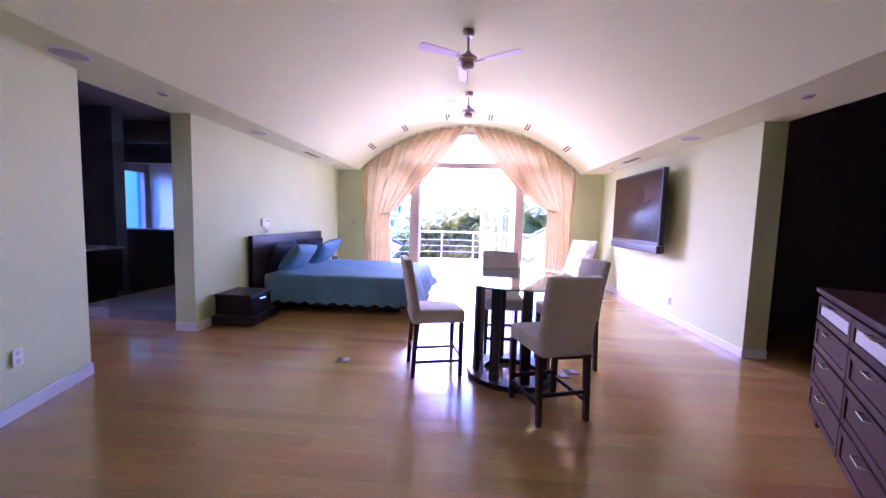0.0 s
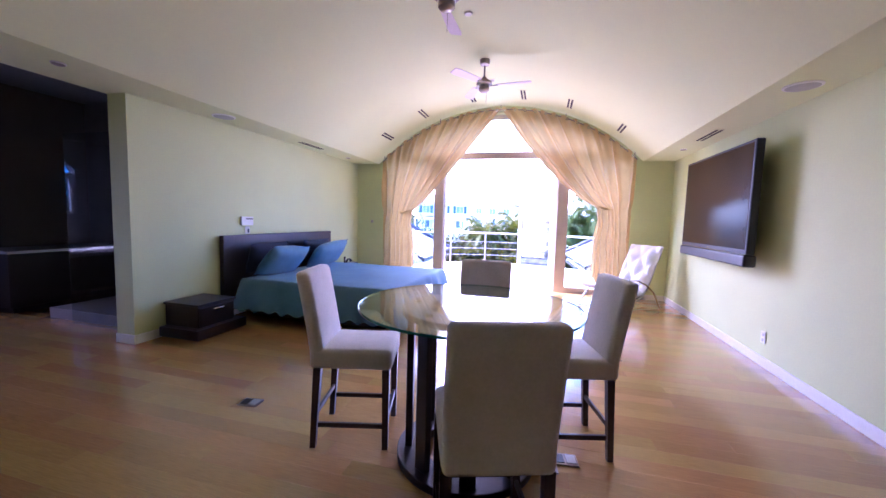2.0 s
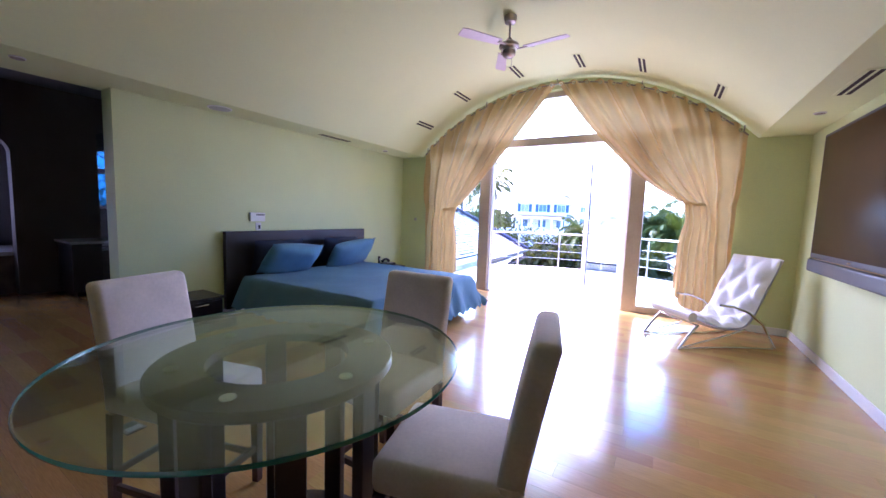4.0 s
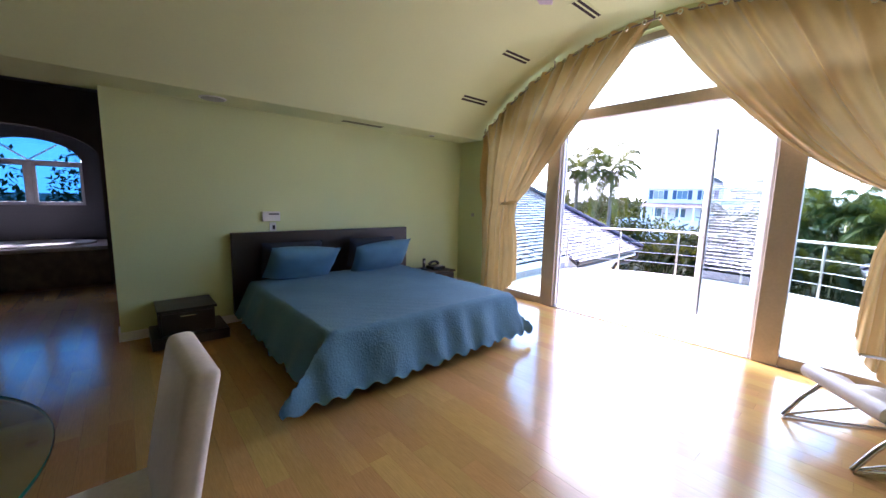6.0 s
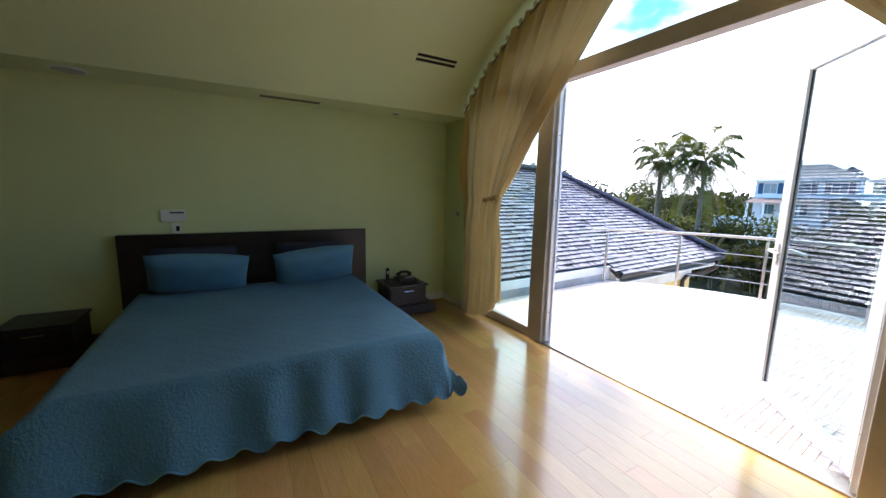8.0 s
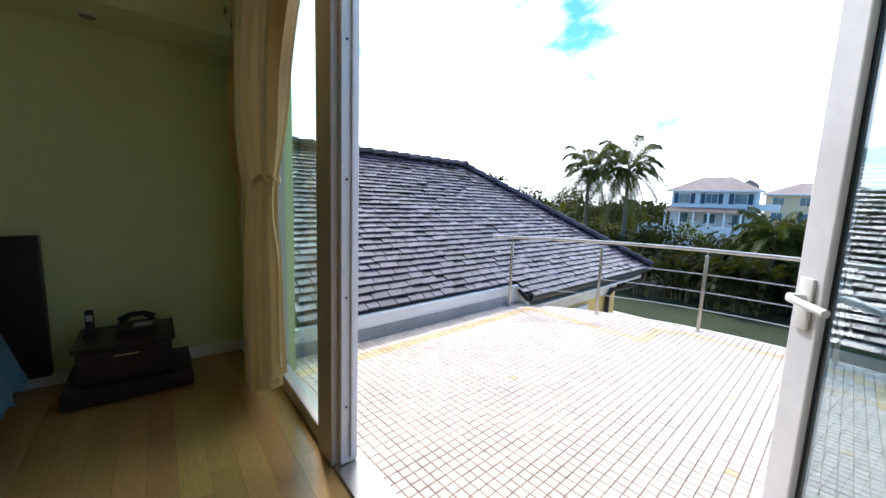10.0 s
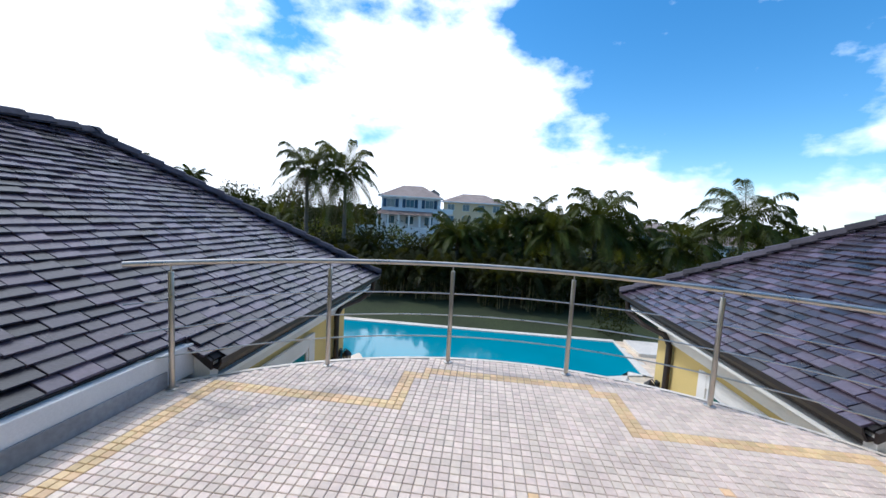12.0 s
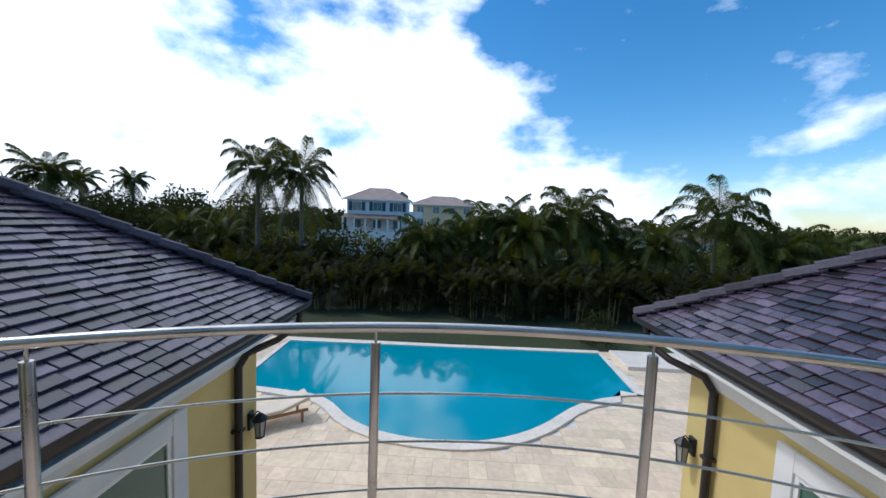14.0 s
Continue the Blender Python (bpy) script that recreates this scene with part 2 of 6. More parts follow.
YTILE = mat("ochre_tile", (0.68, 0.47, 0.25), rough=0.55, grain=0.08, scale=30, stain=0.12, stain_scale=2.2, rand=0.14, hue=0.01, bump=0.10, bump_scale=60)
GROUT = mat("tile_grout", (0.45, 0.39, 0.355), rough=0.9, grain=0.2, scale=50, stain=0.15)
SLATE = mat("slate_shingle", (0.060, 0.043, 0.064), rough=0.31, grain=0.22, scale=22, stain=0.25, stain_scale=3, rand=0.85, hue=0.03, spec=0.8, bump=0.22, bump_scale=45, rough_var=0.16, coat=0.08)
CAPSLATE = mat("slate_ridge", (0.055, 0.048, 0.062), rough=0.65, spec=0.2, grain=0.2, scale=22, stain=0.2, stain_scale=3, rand=0.45, bump=0.2, bump_scale=45)
ROOFBASE = mat("roof_felt", (0.02, 0.018, 0.02), rough=0.9, grain=0.2)
GUTTER = mat("dark_gutter", (0.022, 0.014, 0.012), rough=0.55, grain=0.15, stain=0.25, stain_scale=5)
YELLOW = mat("yellow_stucco", (0.62, 0.48, 0.19), rough=0.9, grain=0.05, scale=80, stain=0.09, stain_scale=1.2, bump=0.12, bump_scale=140)
STUCCO = mat("white_stucco", (0.72, 0.71, 0.70), rough=0.9, grain=0.04, scale=80, stain=0.10, stain_scale=1.6, bump=0.12, bump_scale=120)
CEMENT = mat("grey_cement", (0.30, 0.30, 0.31), rough=0.9, grain=0.12, scale=30, stain=0.2, stain_scale=2, bump=0.1)
GREENGLASS = mat("green_tinted_glass", (0.02, 0.10, 0.075), rough=0.06, grain=0.05, stain=0.1, spec=0.8)
TRAVERTINE = mat("travertine", (0.68, 0.54, 0.38), rough=0.6, grain=0.10, scale=7, stain=0.14, stain_scale=1.0, rand=0.09, hue=0.008, bump=0.08, bump_scale=40)
COPING = mat("pale_coping", (0.68, 0.61, 0.52), rough=0.6, grain=0.07, scale=12, stain=0.1, stain_scale=1.5)
POOLSHELL = mat("pool_shell", (0.13, 0.55, 0.54), rough=0.6, grain=0.05, scale=5, stain=0.08)
WATER = water_mat()
TEAK = mat("teak", (0.27, 0.13, 0.055), rough=0.6, grain=0.22, scale=10, stretch=(1, 12, 12), stain=0.12)
CUSHION = mat("sand_cushion", (0.66, 0.56, 0.44), rough=0.9, grain=0.04, scale=60, stain=0.08, bump=0.06, bump_scale=160)
GRASS = mat("lawn", (0.026, 0.036, 0.008), rough=0.95, grain=0.35, scale=9, stain=0.3, stain_scale=0.35, bump=0.6, bump_scale=60)
SOIL = mat("ground_cover", (0.030, 0.034, 0.008), rough=0.95, grain=0.4, scale=2.0, stain=0.35, stain_scale=0.08, bump=0.5, bump_scale=9)
FROND = mat("palm_frond", (0.045, 0.058, 0.008), rough=0.55, grain=0.25, scale=3, stain=0.25, stain_scale=0.7, rand=0.30, hue=0.03, spec=0.18)
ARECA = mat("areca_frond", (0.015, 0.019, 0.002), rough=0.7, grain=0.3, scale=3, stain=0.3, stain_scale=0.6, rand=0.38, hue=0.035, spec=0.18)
DRYFROND = mat("dry_frond", (0.14, 0.10, 0.045), rough=0.8, grain=0.3, scale=4, stain=0.2, rand=0.2)
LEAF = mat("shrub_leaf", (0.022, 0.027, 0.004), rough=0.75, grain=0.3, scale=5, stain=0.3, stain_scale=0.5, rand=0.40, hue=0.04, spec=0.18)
# lighter copy of the shrub leaf, with sunlight put into its colour
LIME = mat("sunlit_leaf_tone", (0.13, 0.14, 0.012), rough=0.65, grain=0.3, scale=5, stain=0.25, stain_scale=0.5, rand=0.40, hue=0.03, spec=0.18)
TRUNK = mat("palm_trunk", (0.17, 0.14, 0.11), rough=0.9, grain=0.25, scale=14, stretch=(1, 1, 5), stain=0.2, stain_scale=1.5, bump=0.4, bump_scale=18)
STALK = mat("areca_stalk", (0.16, 0.13, 0.05), rough=0.6, grain=0.2, scale=10, stretch=(1, 1, 4), stain=0.2)
for leafy_mat, tint in ((FROND, (0.19, 0.20, 0.012)), (ARECA, (0.12, 0.12, 0.006)), (LEAF, (0.08, 0.09, 0.006)), (LIME, (0.30, 0.30, 0.02))):
    let_light(leafy_mat, 0.18, tint)
FARROOF = mat("far_roof_tile", (0.30, 0.23, 0.20), rough=0.85, grain=0.2, scale=3, stretch=(1, 1, 4), stain=0.15, stain_scale=0.6)
FARWALL = mat("far_house_paint", (0.66, 0.69, 0.72), rough=0.85, grain=0.04, stain=0.08, stain_scale=0.5)
FARWALL2 = mat("far_house_cream", (0.68, 0.54, 0.34), rough=0.85, grain=0.04, stain=0.08, stain_scale=0.5)
SHUTTER = mat("dark_blue_shutter", (0.015, 0.05, 0.10), rough=0.5, grain=0.1)
FARGLASS = mat("far_window_glass", (0.10, 0.17, 0.21), rough=0.1, grain=0.1)
CLOUD = cloud_mat()


# ---------------------------------------------------------------- mesh helpers
def to_mesh(name, bm, material, smooth=None):
    me = bpy.data.meshes.new(name)
    bm.to_mesh(me)
    bm.free()
    for mm in (material if isinstance(material, (list, tuple)) else [material]):
        me.materials.append(mm)
    if smooth is not None:
        me.shade_smooth()
        me.set_sharp_from_angle(angle=radians(smooth))
    return me


def thing(name, label, category, group="", m=None, kind=""):
    e = new(name)
    if m is not None:
        e.matrix_world = m
    return tagged(e, label, category, group, kind)


def part(name, bm, material, parent=None, label="", smooth=None, m=None):
    ob = new(name, to_mesh(name, bm, material, smooth))
    if m is not None:
        ob.matrix_basis = m
    if parent is not None:
        ob.parent = parent
    if label:
        tagged(ob, label)
    return ob


def solid(name, bm, material, label, category="", kind="structure", smooth=None, m=None, group=""):
    ob = part(name, bm, material, None, "", smooth, m)
    return tagged(ob, label, category or name.split("_")[0], group, kind)


def box(bm, x0, y0, z0, x1, y1, z1, bevel=0.0, seg=2, m=None):
    r = bmesh.ops.create_cube(bm, size=1)
    vs = r["verts"]
    for v in vs:
        v.co = Vector(((x0 + x1) / 2 + v.co.x * (x1 - x0), (y0 + y1) / 2 + v.co.y * (y1 - y0), (z0 + z1) / 2 + v.co.z * (z1 - z0)))
    if bevel:
        es = list({e for v in vs for e in v.link_edges})
        r2 = bmesh.ops.bevel(bm, geom=es, offset=bevel, segments=seg, affect="EDGES", profile=0.5)
        vs = list({v for f in r2["faces"] for v in f.verts} | {v for v in vs if v.is_valid})
    if m is not None:
        bmesh.ops.transform(bm, matrix=m, verts=[v for v in vs if v.is_valid])
    return bm


def B(*a, **k):
    return box(bmesh.new(), *a, **k)


def lathe(profile, seg=24, bm=None, at=(0, 0, 0), close=True):
    """Turn (radius, z) pairs round the z axis."""
    bm = bm or bmesh.new()
    rings = []
    for r, z in profile:
        rings.append([bm.verts.new((at[0] + r * math.cos(2 * math.pi * i / seg), at[1] + r * math.sin(2 * math.pi * i / seg), at[2] + z)) for i in range(seg)])
    for a, b in zip(rings, rings[1:]):
        for i in range(seg):
            bm.faces.new((a[i], a[(i + 1) % seg], b[(i + 1) % seg], b[i]))
    if close:
        bm.faces.new(rings[0][::-1])
        bm.faces.new(rings[-1])
    return bm


def tube(points, radius, seg=8, bm=None, caps=True):
    """A round bar along points; radius may be a number or one per point."""
    bm = bm or bmesh.new()
    pts = [Vector(p) for p in points]
    rad = [float(r) for r in radius] if isinstance(radius, (list, tuple)) else [float(radius)] * len(pts)
    rings, up = [], None
    for i, p in enumerate(pts):
        d = (pts[min(i + 1, len(pts) - 1)] - pts[max(i - 1, 0)]).normalized()
        if up is None:
            up = Vector((0, 0, 1)) if abs(d.z) < 0.9 else Vector((1, 0, 0))
        a = d.cross(up).normalized()
        up = a.cross(d).normalized()
        rings.append([bm.verts.new(p + rad[i] * (math.cos(2 * math.pi * k / seg) * a + math.sin(2 * math.pi * k / seg) * up)) for k in range(seg)])
    for r0, r1 in zip(rings, rings[1:]):
        for k in range(seg):
            bm.faces.new((r0[k], r0[(k + 1) % seg], r1[(k + 1) % seg], r1[k]))
    if caps:
        bm.faces.new(rings[0][::-1])
        bm.faces.new(rings[-1])
    return bm


def prism(poly, y0, y1, bm=None):
    """A polygon of (x, z) pushed from y0 to y1."""
    bm = bm or bmesh.new()
    a = [bm.verts.new((x, y0, z)) for x, z in poly]
    b = [bm.verts.new((x, y1, z)) for x, z in poly]
    n = len(poly)
    bm.faces.new(a)
    bm.faces.new(b[::-1])
    for i in range(n):
        bm.faces.new((a[i], b[i], b[(i + 1) % n], a[(i + 1) % n]))
    bmesh.ops.recalc_face_normals(bm, faces=bm.faces)
    return bm


def slab(poly, z0, z1, bm=None):
    """A polygon of (x, y) pushed from z0 to z1."""
    bm = bm or bmesh.new()
    a = [bm.verts.new((x, y, z0)) for x, y in poly]
    b = [bm.verts.new((x, y, z1)) for x, y in poly]
    n = len(poly)
    bm.faces.new(a[::-1])
    bm.faces.new(b)
    for i in range(n):
        bm.faces.new((a[i], a[(i + 1) % n], b[(i + 1) % n], b[i]))
    bmesh.ops.recalc_face_normals(bm, faces=bm.faces)
    return bm


def grid(nu, nv, fn, bm=None, thick=0.0):
    """A sheet of nu by nv cells; fn(u, v) gives the place."""
    bm = bm or bmesh.new()
    vs = [[bm.verts.new(fn(i / nu, j / nv)) for j in range(nv + 1)] for i in range(nu + 1)]
    for i in range(nu):
        for j in range(nv):
            bm.faces.new((vs[i][j], vs[i + 1][j], vs[i + 1][j + 1], vs[i][j + 1]))
    if thick:
        bmesh.ops.recalc_face_normals(bm, faces=bm.faces)
        bmesh.ops.solidify(bm, geom=bm.faces[:], thickness=thick)
    return bm


def pydata(name, verts, faces, material, parent=None, label="", smooth=None, m=None):
    me = bpy.data.meshes.new(name)
    me.from_pydata([tuple(v) for v in verts], [], faces)
    me.materials.append(material)
    if smooth is not None:
        me.shade_smooth()
        me.set_sharp_from_angle(angle=radians(smooth))
    ob = new(name, me)
    if m is not None:
        ob.matrix_basis = m
    if parent is not None:
        ob.parent = parent
    if label:
        tagged(ob, label)
    return ob


def bez(a, b, c, s):
    return a * (1 - s) ** 2 + b * 2 * s * (1 - s) + c * s * s


# ---------------------------------------------------------------- plan of the room
WX = 3.2            # side walls
Y_BACK = 9.19       # inner face of the garden wall
Y_WIN = 9.34        # glazing line
Z_SOF = 2.60        # side soffits
X_SOF = 2.67        # where the vault springs
RISE = 1.13
R_V = (X_SOF ** 2 + RISE ** 2) / (2 * RISE)


def vault(x):
    return Z_SOF + RISE - R_V + math.sqrt(max(0.0, R_V ** 2 - x * x))


Y_REAR = -2.6
bm = B(-8.6, Y_REAR - 0.2, -0.30, 6.2, 9.42, -0.012)
solid("floor", bm, SUBFLOOR, "bamboo plank floor on a dark base", "floor")
# left side: short wall, opening to the bathroom, bed wall
solid("wall_bed", B(-3.45, 4.33, 0, -WX, Y_BACK, 2.9), WALL, "pale green painted wall behind the bed", "wall")
d = Vector((-2.96 + 3.2, 2.27 - 3.08, 0)).normalized()
p0, p1 = Vector((-3.2, 3.08, 0)), Vector((-3.2, 3.08, 0)) + d * 6.2
nrm = Vector((d.y, -d.x, 0))
if nrm.x > 0:
    nrm = -nrm
solid("wall_entry", slab([tuple((p0)[:2]), tuple(p1[:2]), tuple((p1 + nrm * 0.25)[:2]), tuple((p0 + nrm * 0.25)[:2])], 0, 2.9), WALL, "pale green painted wall by the entry", "wall")
solid("wall_tv", B(WX, 4.42, 0, 3.45, Y_BACK, 2.9), WALL, "pale green painted wall behind the television", "wall")
solid("wall_rear", B(-8.6, Y_REAR - 0.2, 0, 6.2, Y_REAR, 4.2), WALL, "pale green painted rear wall", "wall")
# garden wall with its arched opening
arc_o = [(x, vault(x)) for x in np.linspace(-X_SOF, X_SOF, 33)]
OPX = 2.46


def open_z(x):
    return vault(x) - 0.14


outer = [(-3.45, 0), (-3.45, 4.2), (3.45, 4.2), (3.45, 0), (OPX, 0), (OPX, open_z(OPX))]
outer += [(x, open_z(x)) for x in np.linspace(OPX, -OPX, 41)[1:-1]]
outer += [(-OPX, open_z(OPX)), (-OPX, 0)]
solid("wall_garden", prism(outer, Y_BACK, 9.46), WALL, "pale green garden wall with a wide arched opening", "wall")
# ceiling: soffits and barrel vault
cv = [(-3.45, Z_SOF), (-X_SOF, Z_SOF)] + arc_o[1:-1] + [(X_SOF, Z_SOF), (3.45, Z_SOF), (3.45, 4.2), (-3.45, 4.2)]
solid("ceiling", prism(cv, Y_REAR, Y_BACK - 0.002), CEIL, "cream barrel-vaulted ceiling with flat side soffits", "ceiling", smooth=25)
Z_SIDE = 3.15       # unlit ceilings beside the room, with shade also put into their colour
solid("ceiling_bath", B(-8.6, Y_REAR, Z_SIDE, -3.452, 9.42, Z_SIDE + 0.2), BATHWALL, "bathroom ceiling, its shade put into a dark grey-blue", "ceiling")
solid("ceiling_hall", B(3.452, Y_REAR, Z_SIDE, 6.2, 9.42, Z_SIDE + 0.2), HALL, "hall ceiling, its shade put into a dark colour", "ceiling")
# closed-off hall added on the television side; its shade is in the wall colour
solid("wall_hall", B(6.0, Y_REAR, 0, 6.2, Y_BACK, 4.0), HALL, "hall wall, its shade put into a dark colour", "wall")
solid("wall_hall_end", B(3.452, 5.6, 0, 6.0, 5.8, Z_SIDE - 0.001), HALL, "hall end wall, its shade put into a dark colour", "wall")
solid("wall_closet", B(3.9, Y_REAR, 0, 6.0, 1.2, Z_SIDE - 0.001), HALL, "added closet wall, its shade put into a dark colour", "wall")

# bathroom beyond the opening
WCY = 3.2


def hole_wall(name, rect, holes, x0, x1, material, label):
    """Wall in the y-z plane from strips round rectangular holes (y0, z0, y1, z1)."""
    ya, za, yb, zb = rect
    b2 = bmesh.new()
    ys = sorted({ya, yb, *[h[0] for h in holes], *[h[2] for h in holes]})
    for s, e in zip(ys, ys[1:]):
        cut = [h for h in holes if h[0] <= s and h[2] >= e]
        z = za
        for h in sorted(cut, key=lambda k: k[1]):
            if h[1] > z:
                box(b2, x0, s, z, x1, e, h[1])
            z = h[3]
        if z < zb:
            box(b2, x0, s, z, x1, e, zb)
    return solid(name, b2, material, label, "wall")


hole_wall("wall_bath_far", (Y_REAR, 0, 9.4, Z_SIDE - 0.001), [(WCY - 0.70, 1.30, WCY + 0.70, 2.52), (7.35, 1.0, 8.95, 2.4)], -8.3, -8.1, BATHWALL, "bathroom wall with window openings, dimness put into its grey-blue")
ba = [(WCY - 0.70, 2.08)] + [(WCY + 0.70 * math.cos(a), 2.08 + 0.42 * math.sin(a)) for a in np.linspace(math.pi, 0, 25)] + [(WCY + 0.70, 2.08), (WCY + 0.70, 2.52), (WCY - 0.70, 2.52)]
bm = bmesh.new()
for i in range(24):
    a0, a1 = math.pi - math.pi * i / 24, math.pi - math.pi * (i + 1) / 24
    q = [(WCY + 0.70 * math.cos(a0), 2.08 + 0.42 * math.sin(a0)), (WCY + 0.70 * math.cos(a1), 2.08 + 0.42 * math.sin(a1)), (WCY + 0.70 * math.cos(a1), 2.53), (WCY + 0.70 * math.cos(a0), 2.53)]
    f1 = [bm.verts.new((-8.28, y, z)) for y, z in q]
    f2 = [bm.verts.new((-8.12, y, z)) for y, z in q]
    bm.faces.new(f1)
    bm.faces.new(f2[::-1])
    bm.faces.new((f1[0], f2[0], f2[1], f1[1]))
solid("trim", bm, BATHWALL, "plastered arch over the bathroom window", "trim")
bath_win = thing("window_bath", "arched white bathroom window over the tub", "window", kind="structure")
for y0, y1 in ((WCY - 0.70, WCY - 0.03), (WCY + 0.03, WCY + 0.70)):
    bm = bmesh.new()
    box(bm, -8.24, y0, 1.30, -8.18, y0 + 0.05, 2.06, 0.006)
    box(bm, -8.24, y1 - 0.05, 1.30, -8.18, y1, 2.06, 0.006)
    box(bm, -8.238, y0 + 0.05, 1.30, -8.182, y1 - 0.05, 1.36, 0.006)
    box(bm, -8.238, y0 + 0.05, 2.01, -8.182, y1 - 0.05, 2.06, 0.006)
    part("sash", bm, WHITEFRAME, bath_win)
    pn = part("pane", B(-8.214, y0 + 0.05, 1.36, -8.208, y1 - 0.05, 2.01), BLUEPANE, bath_win)
    pn.visible_shadow = False
part("mullion", B(-8.25, WCY - 0.03, 1.30, -8.17, WCY + 0.03, 2.06, 0.006), WHITEFRAME, bath_win)
part("transom", B(-8.25, WCY - 0.70, 2.06, -8.17, WCY + 0.70, 2.11, 0.006), WHITEFRAME, bath_win)
fan_pts = [(WCY + 0.69 * math.cos(a), 2.10 + 0.40 * math.sin(a)) for a in np.linspace(0, math.pi, 21)]
bm = bmesh.new()
fv = [bm.verts.new((-8.212, y, z)) for y, z in fan_pts]
fw = [bm.verts.new((-8.206, y, z)) for y, z in fan_pts]
bm.faces.new(fv)
bm.faces.new(fw[::-1])
pn = part("fanlight_pane", bm, BLUEPANE, bath_win)
pn.visible_shadow = False
pn = solid("window_shower", B(-8.21, 7.35, 1.0, -8.20, 8.95, 2.4), CYANPANE, "small blue-tinted shower window", "window")
pn.visible_shadow = False
for a in (55, 125):
    part("glazing_bar", tube([(-8.21, WCY, 2.11), (-8.21, WCY + 0.66 * math.cos(radians(a)), 2.08 + 0.40 * math.sin(radians(a)))], 0.014, 6), WHITEFRAME, bath_win)
solid("wall_bath_south", B(-8.1, 1.4, 0, -3.46, 1.6, Z_SIDE - 0.001), BATHWALL, "bathroom side wall, dimness put into its colour", "wall")
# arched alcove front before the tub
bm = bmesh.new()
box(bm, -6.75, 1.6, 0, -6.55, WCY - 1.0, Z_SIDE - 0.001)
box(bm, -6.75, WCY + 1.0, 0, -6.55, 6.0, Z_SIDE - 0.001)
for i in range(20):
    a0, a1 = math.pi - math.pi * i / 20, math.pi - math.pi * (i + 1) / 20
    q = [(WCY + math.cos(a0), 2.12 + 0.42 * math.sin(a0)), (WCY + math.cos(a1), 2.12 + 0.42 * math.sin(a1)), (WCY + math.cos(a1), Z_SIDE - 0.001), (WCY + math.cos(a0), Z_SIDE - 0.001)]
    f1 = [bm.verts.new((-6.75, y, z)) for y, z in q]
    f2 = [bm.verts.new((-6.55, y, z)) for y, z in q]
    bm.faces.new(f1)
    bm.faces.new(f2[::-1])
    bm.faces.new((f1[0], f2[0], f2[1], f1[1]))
solid("wall_alcove", bm, HALL, "arched alcove wall round the tub, shade put into its dark colour", "wall")
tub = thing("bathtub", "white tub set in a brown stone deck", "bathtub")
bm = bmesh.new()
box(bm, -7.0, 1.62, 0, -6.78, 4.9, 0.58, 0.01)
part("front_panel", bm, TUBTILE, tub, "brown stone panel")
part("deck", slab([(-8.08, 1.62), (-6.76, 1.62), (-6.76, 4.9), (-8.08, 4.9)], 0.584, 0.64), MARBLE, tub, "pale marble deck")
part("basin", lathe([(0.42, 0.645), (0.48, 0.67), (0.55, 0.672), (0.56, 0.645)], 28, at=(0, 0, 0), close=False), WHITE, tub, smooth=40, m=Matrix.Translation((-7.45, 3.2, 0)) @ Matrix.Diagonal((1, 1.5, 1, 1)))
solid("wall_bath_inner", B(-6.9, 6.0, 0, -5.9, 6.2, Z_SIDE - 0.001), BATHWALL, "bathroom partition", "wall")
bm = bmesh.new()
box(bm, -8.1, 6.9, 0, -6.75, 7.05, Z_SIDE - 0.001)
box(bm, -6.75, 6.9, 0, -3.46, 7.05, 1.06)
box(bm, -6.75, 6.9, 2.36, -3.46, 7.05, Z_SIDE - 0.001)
solid("wall_shower", bm, HALL, "shower partition with a wide opening, shade put into its dark colour", "wall")
solid("wall_bath_north", B(-8.1, 9.1, 0, -3.46, 9.3, Z_SIDE - 0.001), SHOWERTILE, "pale shower wall", "wall")
solid("shower_ledge", B(-6.9, 6.82, 1.062, -3.46, 7.12, 1.10, 0.006), MARBLE, "marble ledge on the shower partition", "ledge", kind="")
solid("shower_step", slab([(-5.2, 4.70), (-3.46, 4.70), (-3.46, 6.89), (-5.2, 6.89)], -0.01, 0.13), STEPSTONE, "marble step up to the shower, shade put into its colour", "step", kind="")
sg = solid("shower_screen", B(-4.635, 4.612, 0.004, -3.465, 4.624, 2.3), SHOWERGLASS, "frameless glass shower screen in the dim bathroom", "shower screen", kind="")
sg.visible_shadow = False
vanity = thing("vanity_cabinet", "dark wooden vanity cabinet in the bathroom", "cabinet")
part("body", B(-6.4, 4.6, 0.08, -5.75, 5.95, 0.80, 0.01), ESPRESSO, vanity)
part("worktop", B(-6.43, 4.57, 0.804, -5.70, 5.98, 0.84, 0.006), MARBLE, vanity)
part("plinth", B(-6.38, 4.65, 0.0, -5.82, 5.9, 0.08), ESPRESSO, vanity)

# baseboards
bb = thing("baseboard", "white painted baseboard", "baseboard", kind="structure")
part("board", B(-WX + 0.002, 4.33, 0, -WX + 0.018, Y_BACK, 0.10, 0.004), WHITE, bb)
part("board", B(WX - 0.018, 4.42, 0, WX - 0.002, Y_BACK, 0.10, 0.004), WHITE, bb)
part("board", B(-3.45, 4.312, 0, -WX + 0.018, 4.328, 0.10, 0.004), WHITE, bb)
part("board", B(WX - 0.018, 4.402, 0, 3.45, 4.418, 0.10, 0.004), WHITE, bb)
part("board", B(-WX + 0.02, Y_BACK - 0.018, 0, -OPX, Y_BACK - 0.002, 0.10, 0.004), WHITE, bb)
part("board", B(OPX, Y_BACK - 0.018, 0, WX - 0.02, Y_BACK - 0.002, 0.10, 0.004), WHITE, bb)
